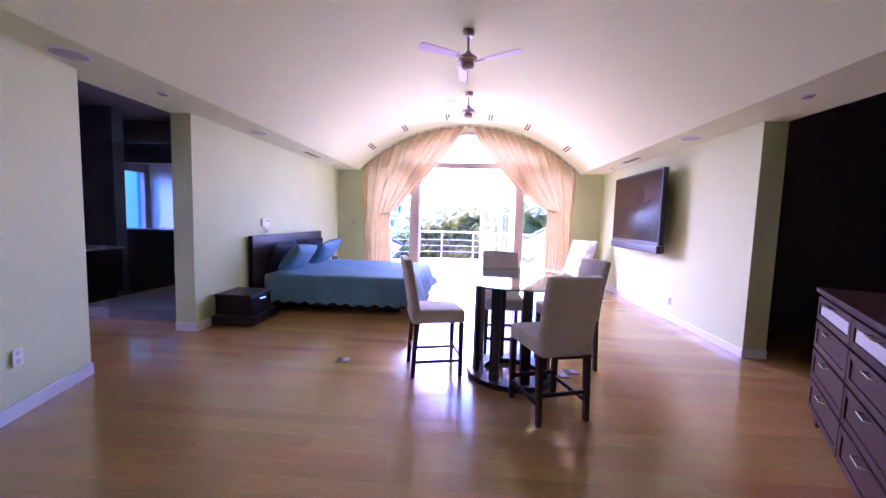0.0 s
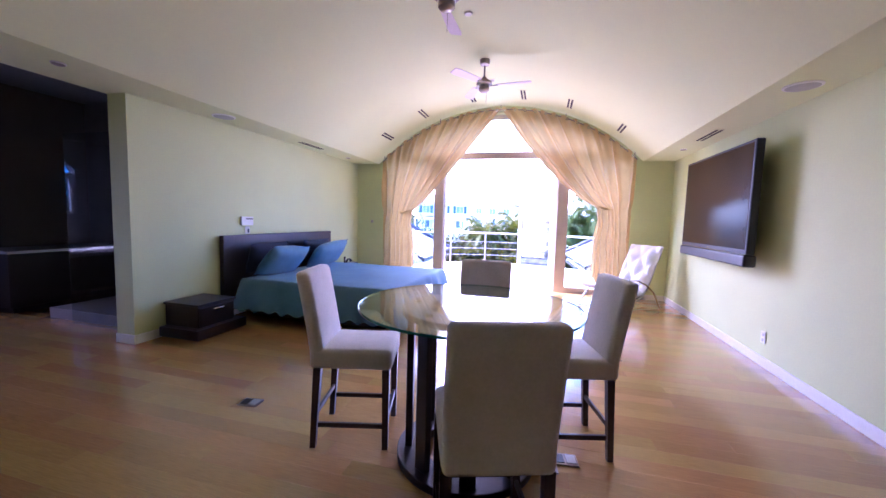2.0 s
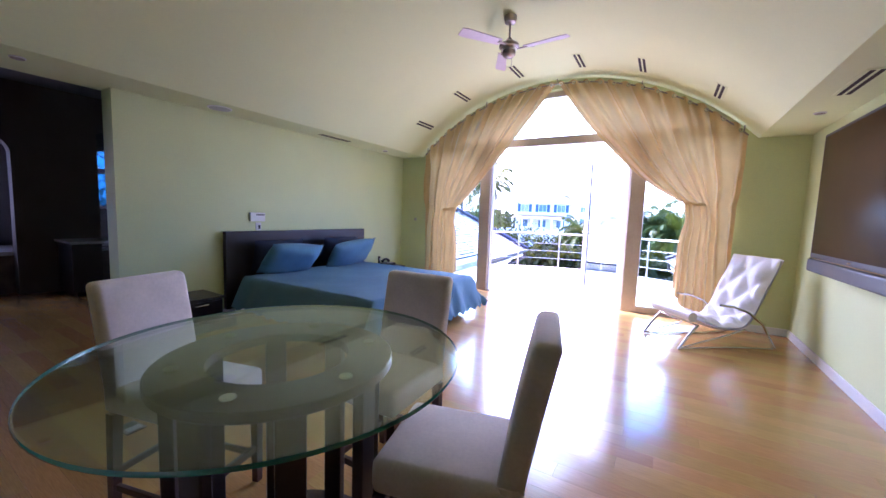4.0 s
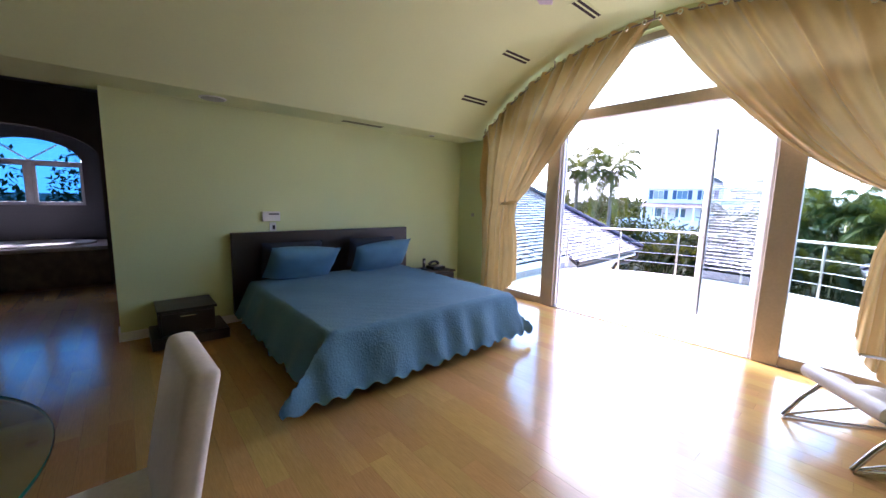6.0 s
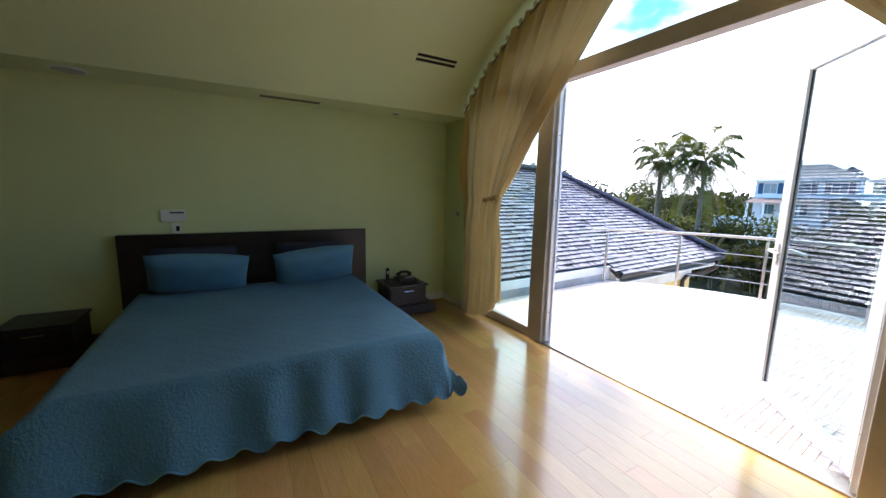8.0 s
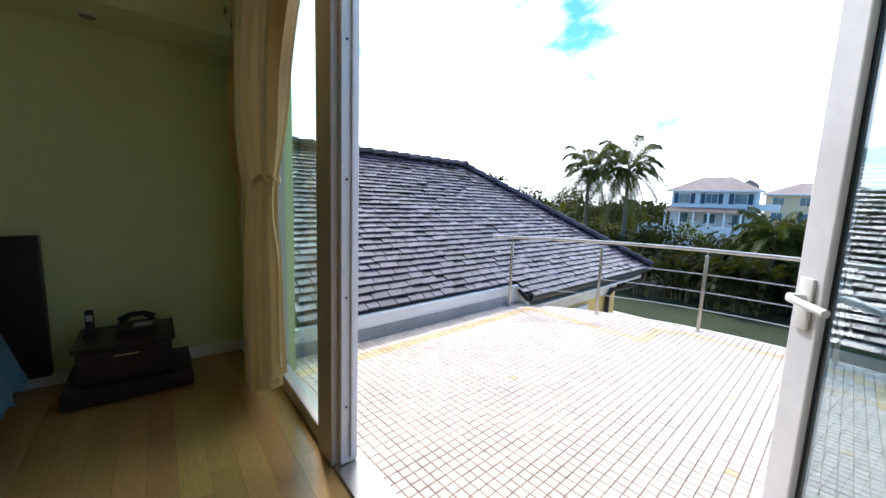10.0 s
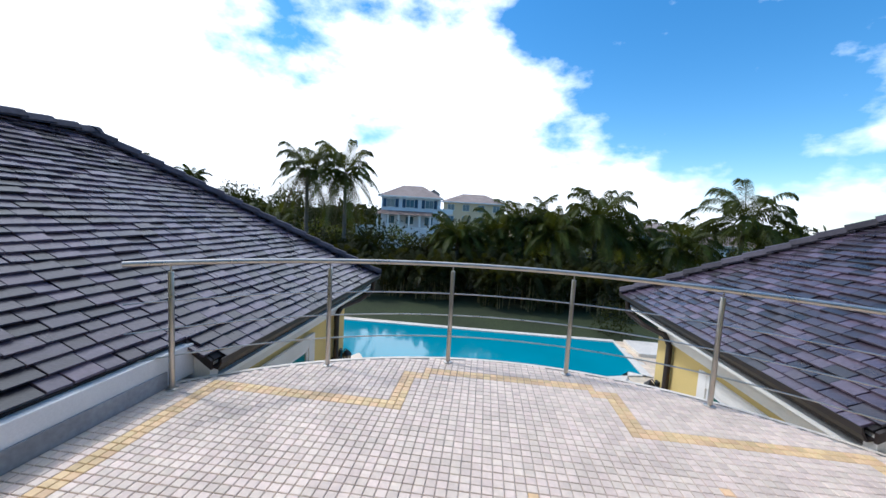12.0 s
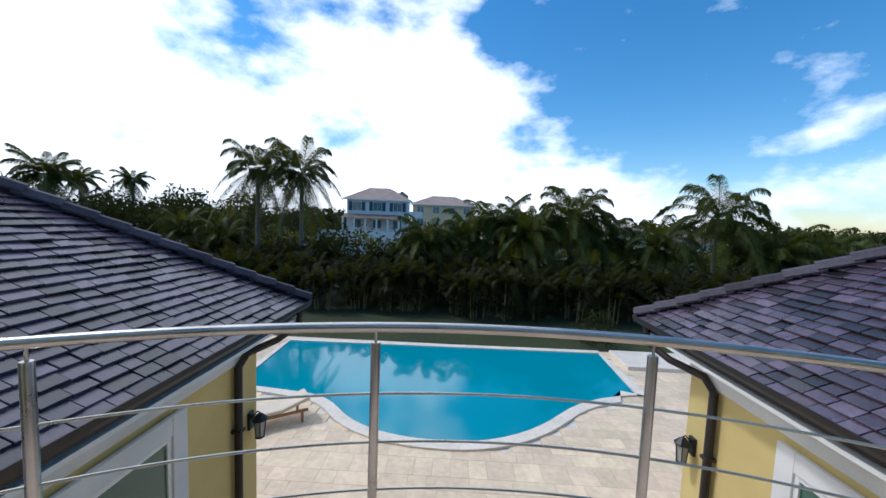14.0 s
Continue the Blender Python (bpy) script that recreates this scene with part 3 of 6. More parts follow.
q0, q1 = p0 - nrm * 0.002, p1 - nrm * 0.002
part("board", slab([tuple(q0[:2]), tuple(q1[:2]), tuple((q1 - nrm * 0.016)[:2]), tuple((q0 - nrm * 0.016)[:2])], 0, 0.10), WHITE, bb)

# ---------------------------------------------------------------- arched window and open door
win = thing("window_garden", "arched glazed wall in beige aluminium with an open doorway", "window", kind="structure")
Z_TR0, Z_TR1 = 2.70, 2.84
JX = 1.19
for s in (-1, 1):
    a, b2 = sorted((s * JX, s * (JX + 0.21)))
    post = part("post", B(a, Y_WIN - 0.06, 0, b2, Y_WIN + 0.06, Z_TR0, 0.006), ALU, win)
    a, b2 = sorted((s * (JX - 0.035), s * JX))
    part("track", B(a, Y_WIN - 0.02, 0.02, b2, Y_WIN + 0.075, Z_TR0, 0.005), WHITEFRAME, win, "white door track with screw heads")
    a, b2 = sorted((s * (JX - 0.05), s * (JX - 0.036)))
    part("bead", B(a, Y_WIN + 0.03, 0.05, b2, Y_WIN + 0.05, Z_TR0 - 0.05, 0.003), WHITEFRAME, win)
    a, b2 = sorted((s * (JX + 0.21), s * (OPX - 0.002)))
    part("bottom_rail", B(a, Y_WIN - 0.045, 0.0, b2, Y_WIN + 0.045, 0.11, 0.006), ALU, win)
    part("side_rail", B(*sorted((s * (OPX - 0.08), s * (OPX - 0.002)))[:1], Y_WIN - 0.043, 0.11, sorted((s * (OPX - 0.08), s * (OPX - 0.002)))[1], Y_WIN + 0.043, open_z(OPX), 0.006), ALU, win)
    a, b2 = sorted((s * (JX + 0.21), s * (OPX - 0.08)))
    pn = part("pane", B(a, Y_WIN - 0.004, 0.11, b2, Y_WIN + 0.004, Z_TR0), PANE, win)
    pn.visible_shadow = False
    for zz in (0.35, 0.95, 1.55, 2.2):
        part("screw", lathe([(0.007, 0), (0.006, 0.004)], 8), BLACK, win, m=Matrix.Translation((s * (JX - 0.036), Y_WIN + 0.008, zz)) @ pose(0, 0, 0, 0, -90 * s, 0))
part("transom", B(-OPX + 0.002, Y_WIN - 0.06, Z_TR0 + 0.002, OPX - 0.002, Y_WIN + 0.06, Z_TR1, 0.006), ALU, win)
ring = [(x, open_z(x) - 0.004) for x in np.linspace(-OPX + 0.01, OPX - 0.01, 41)] + [(x * 0.955, open_z(x) - 0.085) for x in np.linspace(OPX - 0.01, -OPX + 0.01, 41)]
bm = bmesh.new()
n = 41
fa = [bm.verts.new((x, Y_WIN - 0.04, z)) for x, z in ring]
fb = [bm.verts.new((x, Y_WIN + 0.04, z)) for x, z in ring]
for i in range(n - 1):
    j, k = i, 2 * n - 1 - i
    bm.faces.new((fa[j], fa[j + 1], fa[k - 1], fa[k]))
    bm.faces.new((fb[j], fb[k], fb[k - 1], fb[j + 1]))
    bm.faces.new((fa[k], fa[k - 1], fb[k - 1], fb[k]))
    bm.faces.new((fa[j], fb[j], fb[j + 1], fa[j + 1]))
part("arch_frame", bm, ALU, win)
pan = [(x, open_z(x) - 0.05) for x in np.linspace(-2.34, 2.34, 33)] + [(2.34, Z_TR1), (-2.34, Z_TR1)]
pn = part("pane", prism(pan, Y_WIN - 0.004, Y_WIN + 0.004), PANE, win)
pn.visible_shadow = False
part("threshold", B(-JX, Y_WIN - 0.05, -0.010, JX, 9.47, 0.014, 0.004), STEEL, win)

leaf = thing("glass_door", "open white-framed glass door swung out over the terrace", "door", m=pose(1.15, 9.46, 0.0, 0, 0, 135.0))
LW, LH = 1.06, 2.62
part("stile", B(0.0, -0.025, 0.03, 0.09, 0.025, LH, 0.006), WHITEFRAME, leaf)
lock = part("stile", B(LW - 0.10, -0.025, 0.03, LW, 0.025, LH, 0.006), WHITEFRAME, leaf)
part("bottom_rail", B(0.09, -0.023, 0.03, LW - 0.10, 0.023, 0.14, 0.006), WHITEFRAME, leaf)
part("top_rail", B(0.09, -0.023, LH - 0.09, LW - 0.10, 0.023, LH, 0.006), WHITEFRAME, leaf)
pn = part("pane", B(0.09, -0.004, 0.14, LW - 0.10, 0.004, LH - 0.09), DOORPANE, leaf)
pn.visible_shadow = False
part("gasket", B(LW - 0.106, -0.007, 0.14, LW - 0.1005, 0.007, LH - 0.09), BLACK, leaf)
for s in (-1, 1):
    h = bmesh.new()
    box(h, LW - 0.075, min(0.026 * s, 0.036 * s), 1.11, LW - 0.025, max(0.026 * s, 0.036 * s), 1.27, 0.004)
    tube([(LW - 0.05, 0.034 * s, 1.21), (LW - 0.05, 0.075 * s, 1.21), (LW - 0.065, 0.085 * s, 1.208), (LW - 0.19, 0.085 * s, 1.195)], 0.012, 8, h)
    part("handle", h, WHITE, leaf, "white lever handle", smooth=40)
# ---------------------------------------------------------------- bed
bed = thing("bed", "low dark wooden platform bed with a plain headboard", "bed")
part("headboard", B(-3.18, 5.39, 0.10, -3.11, 7.94, 1.12, 0.008), ESPRESSO, bed, "dark espresso headboard")
part("platform", B(-3.10, 5.66, 0.06, -0.84, 7.64, 0.26, 0.01), ESPRESSO, bed)
part("plinth", B(-3.0, 5.75, 0.0, -0.95, 7.55, 0.06), ESPRESSO, bed)
part("mattress", B(-3.09, 5.62, 0.262, -0.78, 7.70, 0.52, 0.05, 3), WHITE, bed)


def spread_at(u, v):
    """Quilt over the mattress: u runs from the head to the foot hem, v across the bed."""
    X0, XE, Y0, Y1, ZT = -2.98, -0.74, 5.54, 7.74, 0.545
    du, dv = u * 2.72, (v - 0.5) * 3.02
    x = X0 + min(du, XE - X0)
    over_x = max(0.0, du - (XE - X0))
    half = (Y1 - Y0) / 2
    yy = max(-half, min(half, dv))
    over_y = abs(dv) - half if abs(dv) > half else 0.0
    hem = 0.022 * math.sin(2 * math.pi * (v * 17)) * (u > 0.98) + 0.020 * math.sin(2 * math.pi * u * 13) * (v < 0.02 or v > 0.98)
    drop = max(over_x, over_y)
    corner = min(over_x, over_y)
    fold = 0.018 * math.sin(v * 46 + 1.5 * math.sin(v * 11)) * min(1, over_x / 0.25) + 0.016 * math.sin(u * 40 + 2 * math.sin(u * 7)) * min(1, over_y / 0.25)
    flare = 0.30
    x += over_x * flare + fold * (over_x > 0) + corner * 0.10
    s = 1 if dv > 0 else -1
    y = 6.64 + yy + s * (over_y * (0.42 if s < 0 else 0.26) + (fold if over_y > 0 else 0) + corner * (0.55 if s < 0 else 0.12))
    puff = 0.010 * noise.noise(Vector((x * 2.2, y * 2.2, 0.3))) + 0.004 * math.sin(x * 42) * math.sin(y * 42)
    z = ZT - drop * 0.93 + puff + hem - 0.02 * math.exp(-drop * 40) * (drop > 0)
    return Vector((x, y, max(z, 0.08)))


quilt = grid(60, 84, spread_at)
spread = part("bedspread", quilt, SPREAD, None, "", 60)
hem_line = [spread_at(k / 90, 0.0) for k in range(12, 90)] + [spread_at(1.0, k / 150) for k in range(151)] + [spread_at(1 - k / 90, 1.0) for k in range(1, 79)]
part("hem_piping", tube(hem_line, 0.006, 6), PILLOW, spread, "stitched scalloped hem edge", 60)
tagged(spread, "quilted blue bedspread with a scalloped hem on the bed", "bedspread")


def pillow(name, w, h, t, m, material, label):
    def side(sgn):
        def fn(u, v):
            a, b2 = 2 * u - 1, 2 * v - 1
            pinch = 1 - 0.10 * (a * a * b2 * b2) + 0.05 * (a * a) * (b2 * b2)
            ex = (1 - abs(a) ** 3.2) * (1 - abs(b2) ** 3.2)
            edge = 1 - 0.07 * (1 - a * a) * b2 * b2 - 0.07 * (1 - b2 * b2) * a * a
            return Vector((a * w / 2 * edge * pinch, sgn * (t / 2 * max(0, ex) ** 0.55 + 0.002) + 0.01 * noise.noise(Vector((a * 2, b2 * 2, w))), b2 * h / 2 * edge * pinch))
        return fn
    b1 = grid(20, 14, side(1))
    grid(20, 14, side(-1), b1)
    bmesh.ops.remove_doubles(b1, verts=b1.verts, dist=0.006)
    bmesh.ops.recalc_face_normals(b1, faces=b1.faces)
    ob = part(name, b1, material, None, "", 70, m)
    return tagged(ob, label, "pillow", "pillows on the bed")


pillow("pillow", 0.91, 0.54, 0.21, pose(-2.74, 6.10, 0.755, 0, -4, -87) @ pose(0, 0, 0, -38, 0, 0), PILLOW, "blue cotton pillow with a flange leaning on another pillow")
pillow("pillow", 0.91, 0.54, 0.21, pose(-2.72, 7.22, 0.755, 0, 5, -93) @ pose(0, 0, 0, -36, 0, 0), PILLOW, "blue cotton pillow leaning at a tilt on the bed")
pillow("pillow", 0.80, 0.46, 0.16, pose(-2.99, 6.06, 0.79, 0, 0, -90) @ pose(0, 0, 0, -14, 0, 0), NAVY, "dark blue pillow behind against the headboard")
pillow("pillow", 0.80, 0.46, 0.16, pose(-2.99, 7.22, 0.79, 0, 0, -90) @ pose(0, 0, 0, -14, 0, 0), NAVY, "dark blue pillow behind against the headboard")


def nightstand(y0, y1, label):
    """Low dark stand: wide plinth shelf with a drawer box on it."""
    n = thing("nightstand", label, "nightstand", "nightstands beside the bed")
    part("plinth_shelf", B(-3.17, y0 - 0.06, 0.02, -2.62, y1 + 0.10, 0.13, 0.008), ESPRESSO, n)
    part("foot", B(-3.12, y0, 0.0, -2.72, y1, 0.02), ESPRESSO, n)
    part("drawer_box", B(-3.17, y0 + 0.02, 0.132, -2.70, y1 - 0.02, 0.37, 0.006), ESPRESSO, n)
    dr = part("drawer_front", B(-2.698, y0 + 0.03, 0.15, -2.682, y1 - 0.03, 0.355, 0.004), ESPRESSO, n)
    part("top", B(-3.175, y0, 0.372, -2.675, y1, 0.40, 0.005), ESPRESSO, n)
    part("handle", tube([(-2.67, (y0 + y1) / 2 - 0.07, 0.325), (-2.66, (y0 + y1) / 2 - 0.06, 0.325), (-2.66, (y0 + y1) / 2 + 0.06, 0.325), (-2.67, (y0 + y1) / 2 + 0.07, 0.325)], 0.006, 6), CHROME, n, "chrome drawer pull")
    return n


nightstand(4.62, 5.14, "low dark wooden nightstand with one drawer, bare top")
nightstand(8.10, 8.66, "low dark wooden nightstand with telephones on top")
ph = thing("cordless_phone", "dark cordless phone standing in its charger on the nightstand", "phone")
part("charger", B(-2.98, 8.14, 0.40, -2.88, 8.22, 0.44, 0.012), BLACK, ph)
hs = part("handset", B(-2.955, 8.155, 0.425, -2.925, 8.205, 0.60, 0.012), BLACK, ph, m=None)
part("display", B(-2.924, 8.163, 0.52, -2.921, 8.197, 0.565, 0.001, 1), GREY, hs)
tp = thing("desk_telephone", "black desk telephone on the nightstand", "telephone")
part("base", slab([(-3.06, 8.32), (-2.84, 8.32), (-2.84, 8.56), (-3.06, 8.56)], 0.40, 0.45), BLACK, tp)
part("handset", tube([(-3.0, 8.34, 0.475), (-3.0, 8.40, 0.515), (-3.0, 8.48, 0.515), (-3.0, 8.54, 0.475)], [0.03, 0.02, 0.02, 0.03], 8), BLACK, tp, smooth=50)
part("keypad", B(-2.945, 8.42, 0.452, -2.87, 8.53, 0.462, 0.003), GREY, tp)

# ---------------------------------------------------------------- wall fittings
wp = thing("wall_control_panel", "white wall control panel above the headboard", "control panel")
part("case", B(-3.198, 5.76, 1.25, -3.165, 5.98, 1.375, 0.008), WHITE, wp)
part("display_bar", B(-3.164, 5.84, 1.335, -3.161, 5.965, 1.35), BLACK, wp)
sw = thing("wall_switch", "white wall switch with a dark rocker above the headboard", "switch")
part("plate", B(-3.198, 5.85, 1.125, -3.188, 5.93, 1.235, 0.003), WHITE, sw)
part("rocker", B(-3.187, 5.885, 1.145, -3.182, 5.915, 1.20, 0.002), BLACK, sw)


def outlet(m, label):
    o = thing("wall_outlet", label, "outlet", "wall outlets", m)
    part("plate", B(-0.04, 0, -0.06, 0.04, 0.006, 0.06, 0.002), WHITE, o)
    for z in (-0.028, 0.028):
        part("socket", B(-0.014, 0.0062, z - 0.016, 0.014, 0.008, z + 0.016, 0.002), GREY, o)


outlet(pose(3.194, 5.97, 0.30, 0, 0, 90), "white wall outlet below the television")
outlet(pose(-2.985, 2.40, 0.42, 0, 0, -90 + 16.5), "white wall outlet by the entry")
solid("thermostat", B(-2.86, Y_BACK - 0.02, 1.29, -2.80, Y_BACK - 0.001, 1.35, 0.006), GREY, "small grey sensor on the garden wall", "sensor", kind="")


def floor_box(x, y):
    o = thing("floor_outlet", "brass-trimmed floor outlet box set in the boards", "floor outlet", "floor outlets", pose(x, y, 0.0, 0, 0, 8))
    part("frame", B(-0.075, -0.055, 0.0, 0.075, 0.055, 0.008, 0.003), NICKEL, o)
    for s in (-1, 1):
        part("lid", B(s * 0.034 - 0.028, -0.04, 0.0085, s * 0.034 + 0.028, 0.04, 0.012, 0.002), BLACK if s < 0 else GREY, o)


floor_box(-1.14, 3.70)
floor_box(1.12, 3.72)
floor_box(1.00, 3.62)

# ---------------------------------------------------------------- television and dresser
tv = thing("television", "large wall-mounted flat television with a sound bar", "television", m=pose(2.98, 6.84, 0, 0, 0, 0))
part("case", B(-0.03, -0.91, 1.15, 0.05, 0.91, 2.33, 0.012), BLACK, tv)
part("screen", B(-0.0335, -0.875, 1.20, -0.0305, 0.875, 2.30), SCREEN, tv, "dark screen, brown reflection put into its colour")
part("stripe", B(-0.036, -0.90, 1.148, -0.031, 0.90, 1.155), CHROME, tv)
part("sound_bar", B(-0.05, -0.91, 1.02, 0.07, 0.91, 1.145, 0.02, 3), BLACK, tv, "black fabric sound bar")
part("badge", B(-0.0345, -0.03, 1.171, -0.0336, 0.03, 1.181), CHROME, tv)
part("bracket", B(0.05, -0.35, 1.55, 0.218, 0.35, 2.0, 0.006), BLACK, tv)

dr = thing("dresser", "dark mahogany dresser with steel drawer pulls", "dresser", m=pose(2.71, 3.05, 0, 0, 0, -122.2))
# local x runs along the front, local y into the dresser
DW, DD, DH = 1.66, 0.50, 1.03
part("carcass", B(0.0, 0.02, 0.10, DW, DD, DH - 0.035, 0.006), MAHOG, dr)
part("top", B(-0.02, -0.015, DH - 0.034, DW + 0.02, DD + 0.01, DH, 0.006), MAHOG, dr)
for sx in (0.03, DW - 0.09):
    for sy in (0.04, DD - 0.08):
        part("leg", B(sx, sy, 0.0, sx + 0.06, sy + 0.05, 0.10, 0.004), MAHOG, dr)
zs = [0.13, 0.36, 0.59, 0.80, 0.985]
cols = [(0.02, DW / 2 - 0.008), (DW / 2 + 0.008, DW - 0.02)]
for k in range(4):
    for a, b2 in cols:
        z0, z1 = zs[k], zs[k + 1] - 0.016
        f = bmesh.new()
        w = 0.045
        box(f, a, -0.004, z0, a + w, 0.018, z1, 0.004)
        box(f, b2 - w, -0.004, z0, b2, 0.018, z1, 0.004)
        box(f, a + w, -0.003, z0, b2 - w, 0.017, z0 + w, 0.004)
        box(f, a + w, -0.003, z1 - w, b2 - w, 0.017, z1, 0.004)
        df = part("drawer_front", f, MAHOG, dr)
        part("drawer_panel", B(a + w, 0.006, z0 + w, b2 - w, 0.016, z1 - w), MAHOG if k < 3 else GREY, df, "" if k < 3 else "pale frosted drawer inset")
        c = (a + b2) / 2
        part("handle", tube([(c - 0.06, -0.004, z1 - 0.022), (c - 0.055, -0.028, z1 - 0.022), (c + 0.055, -0.028, z1 - 0.022), (c + 0.06, -0.004, z1 - 0.022)], 0.006, 6), CHROME, df, "steel drawer pull")

# ---------------------------------------------------------------- bar table
TX, TY = 0.53, 3.61
tab = thing("bar_table", "round glass-topped bar table on a dark slatted drum base", "table", m=pose(TX, TY, 0))
gt = part("glass_top", lathe([(0.645, 0.918), (0.65, 0.921), (0.65, 0.930), (0.645, 0.933)], 96), TABLEGLASS, tab, "clear round glass top")
gt.visible_shadow = False
part("glass_edge", lathe([(0.6505, 0.919), (0.6522, 0.9225), (0.6522, 0.9285), (0.6505, 0.932)], 96, close=False), GLASSEDGE, gt, "green polished glass edge", smooth=30)


def annulus(r0, r1, z0, z1, seg=64):
    return lathe([(r0, z0), (r1, z0), (r1 + 0.004, z0 + 0.004), (r1 + 0.004, z1 - 0.004), (r1, z1), (r0, z1), (r0, z0)], seg, close=False)


part("top_ring", annulus(0.24, 0.40, 0.875, 0.910), ESPRESSO, tab, smooth=30)
part("base_ring", annulus(0.25, 0.41, 0.0, 0.05), ESPRESSO, tab, smooth=30)
for i in range(8):
    a = 2 * math.pi * (i + 0.3) / 8
    part("slat", B(-0.043, 0.325, 0.05, 0.043, 0.365, 0.875, 0.005), ESPRESSO, tab, m=Matrix.Rotation(a, 4, "Z"))
for i in range(6):
    a = 2 * math.pi * i / 6
    part("pad", lathe([(0.022, 0.910), (0.024, 0.914), (0.022, 0.9175)], 14, at=(0.33 * math.cos(a), 0.33 * math.sin(a), 0)), CHROME, tab, smooth=40)


# ---------------------------------------------------------------- upholstered bar chairs
def bar_chair():
    """Faces local +y; back at -y."""
    c = thing("bar_chair", "counter-height chair in cream suede on dark wooden legs", "chair", "bar chairs round the table")
    bmx = B(-0.215, -0.23, 0.50, 0.215, 0.25, 0.625, 0.03, 4)
    for v in bmx.verts:
        if v.co.z > 0.6:
            v.co.z += 0.012 * (1 - (v.co.x / 0.225) ** 2) * (1 - ((v.co.y) / 0.25) ** 2)
    part("seat", bmx, SUEDE, c, smooth=50)
    bb2 = B(-0.212, -0.25, 0.50, 0.212, -0.165, 1.09, 0.028, 4)
    bmesh.ops.subdivide_edges(bb2, edges=[e for e in bb2.edges if abs(e.verts[0].co.z - e.verts[1].co.z) > 0.3], cuts=6)
    for v in bb2.verts:
        h = max(0, v.co.z - 0.60)
        v.co.y -= 0.16 * h + 0.05 * h * h
    part("backrest", bb2, SUEDE, c, smooth=50)
    part("back_seam", tube([(-0.211, -0.168, 0.63), (-0.211, -0.255, 0.63)], 0.003, 5), SUEDE, c)
    for sx in (-1, 1):
        for sy, top in ((-0.20, 0.50), (0.215, 0.50)):
            lg = bmesh.new()
            x, y = sx * 0.195, sy
            a = [lg.verts.new((x + dx * 0.022, y + dy * 0.022, 0.505)) for dx, dy in ((-1, -1), (1, -1), (1, 1), (-1, 1))]
            yb = y - 0.03 if sy < 0 else y
            b2 = [lg.verts.new((x + dx * 0.017, yb + dy * 0.017, 0.0)) for dx, dy in ((-1, -1), (1, -1), (1, 1), (-1, 1))]
            lg.faces.new(a)
            lg.faces.new(b2[::-1])
            for i in range(4):
                lg.faces.new((a[i], b2[i], b2[(i + 1) % 4], a[(i + 1) % 4]))
            bmesh.ops.recalc_face_normals(lg, faces=lg.faces)
            part("leg", lg, CHAIRLEG, c)
        part("stretcher", B(sx * 0.195 - 0.010, -0.20, 0.13, sx * 0.195 + 0.010, 0.20, 0.16, 0.003), CHAIRLEG, c)
    part("stretcher", B(-0.18, -0.222, 0.20, 0.18, -0.204, 0.23, 0.003), CHAIRLEG, c)
    part("footrest", B(-0.18, 0.205, 0.17, 0.18, 0.228, 0.205, 0.003), CHAIRLEG, c)
    return c


chair = bar_chair()


def facing(x, y, dx, dy):
    return pose(x, y, 0, 0, 0, math.degrees(math.atan2(-dx, dy)))


chair.matrix_world = facing(0.74, 2.99, -0.155, 0.45)
copy_thing(chair, facing(-0.21, 3.63, 0.45, 0.12))
copy_thing(chair, facing(0.49, 4.28, 0.02, -0.45))
copy_thing(chair, facing(1.11, 3.93, -0.45, -0.12))

# ---------------------------------------------------------------- tufted lounge chair
lc = thing("lounge_chair", "white tufted leather lounge chair on chromed steel legs", "lounge chair", m=pose(2.25, 8.30, 0, 0, 0, 128))
# local +y is forward
seat_line = [(0.50, 0.40), (0.30, 0.31), (0.05, 0.245), (-0.15, 0.26), (-0.27, 0.36), (-0.36, 0.55), (-0.47, 0.80), (-0.59, 1.06)]


def along(s):
    k = s * (len(seat_line) - 1)
    i = min(int(k), len(seat_line) - 2)
    f = k - i
    g = lambda j: Vector(seat_line[max(0, min(len(seat_line) - 1, j))])
    p00, p01, p02, p03 = g(i - 1), g(i), g(i + 1), g(i + 2)
    return 0.5 * ((2 * p01) + (p02 - p00) * f + (2 * p00 - 5 * p01 + 4 * p02 - p03) * f * f + (3 * p01 - p00 - 3 * p02 + p03) * f ** 3)


def tuft(u, v, top):
    p, q = along(min(v, 0.999)), along(min(v + 0.002, 1.0)) if v < 0.99 else along(v)
    d2 = (along(min(v + 0.01, 1)) - along(max(v - 0.01, 0))).normalized()
    nn = Vector((-d2.y, d2.x))
    if nn.y < 0 and v < 0.5:
        nn = -nn
    if v >= 0.5 and nn.x < 0:
        nn = -nn
    a, b2 = u * 4.0, v * 9.0
    dia = abs(math.sin(math.pi * (a + b2 / 1.0) / 2)) * abs(math.sin(math.pi * (a - b2 / 1.0) / 2))
    edge = min(1, 6 * min(u, 1 - u, v, 1 - v) + 0.25)
    h = (0.045 + 0.050 * dia) * edge if top else -0.035 * edge
    return Vector(((u - 0.5) * 0.62, p.x + nn.x * h, p.y + nn.y * h))


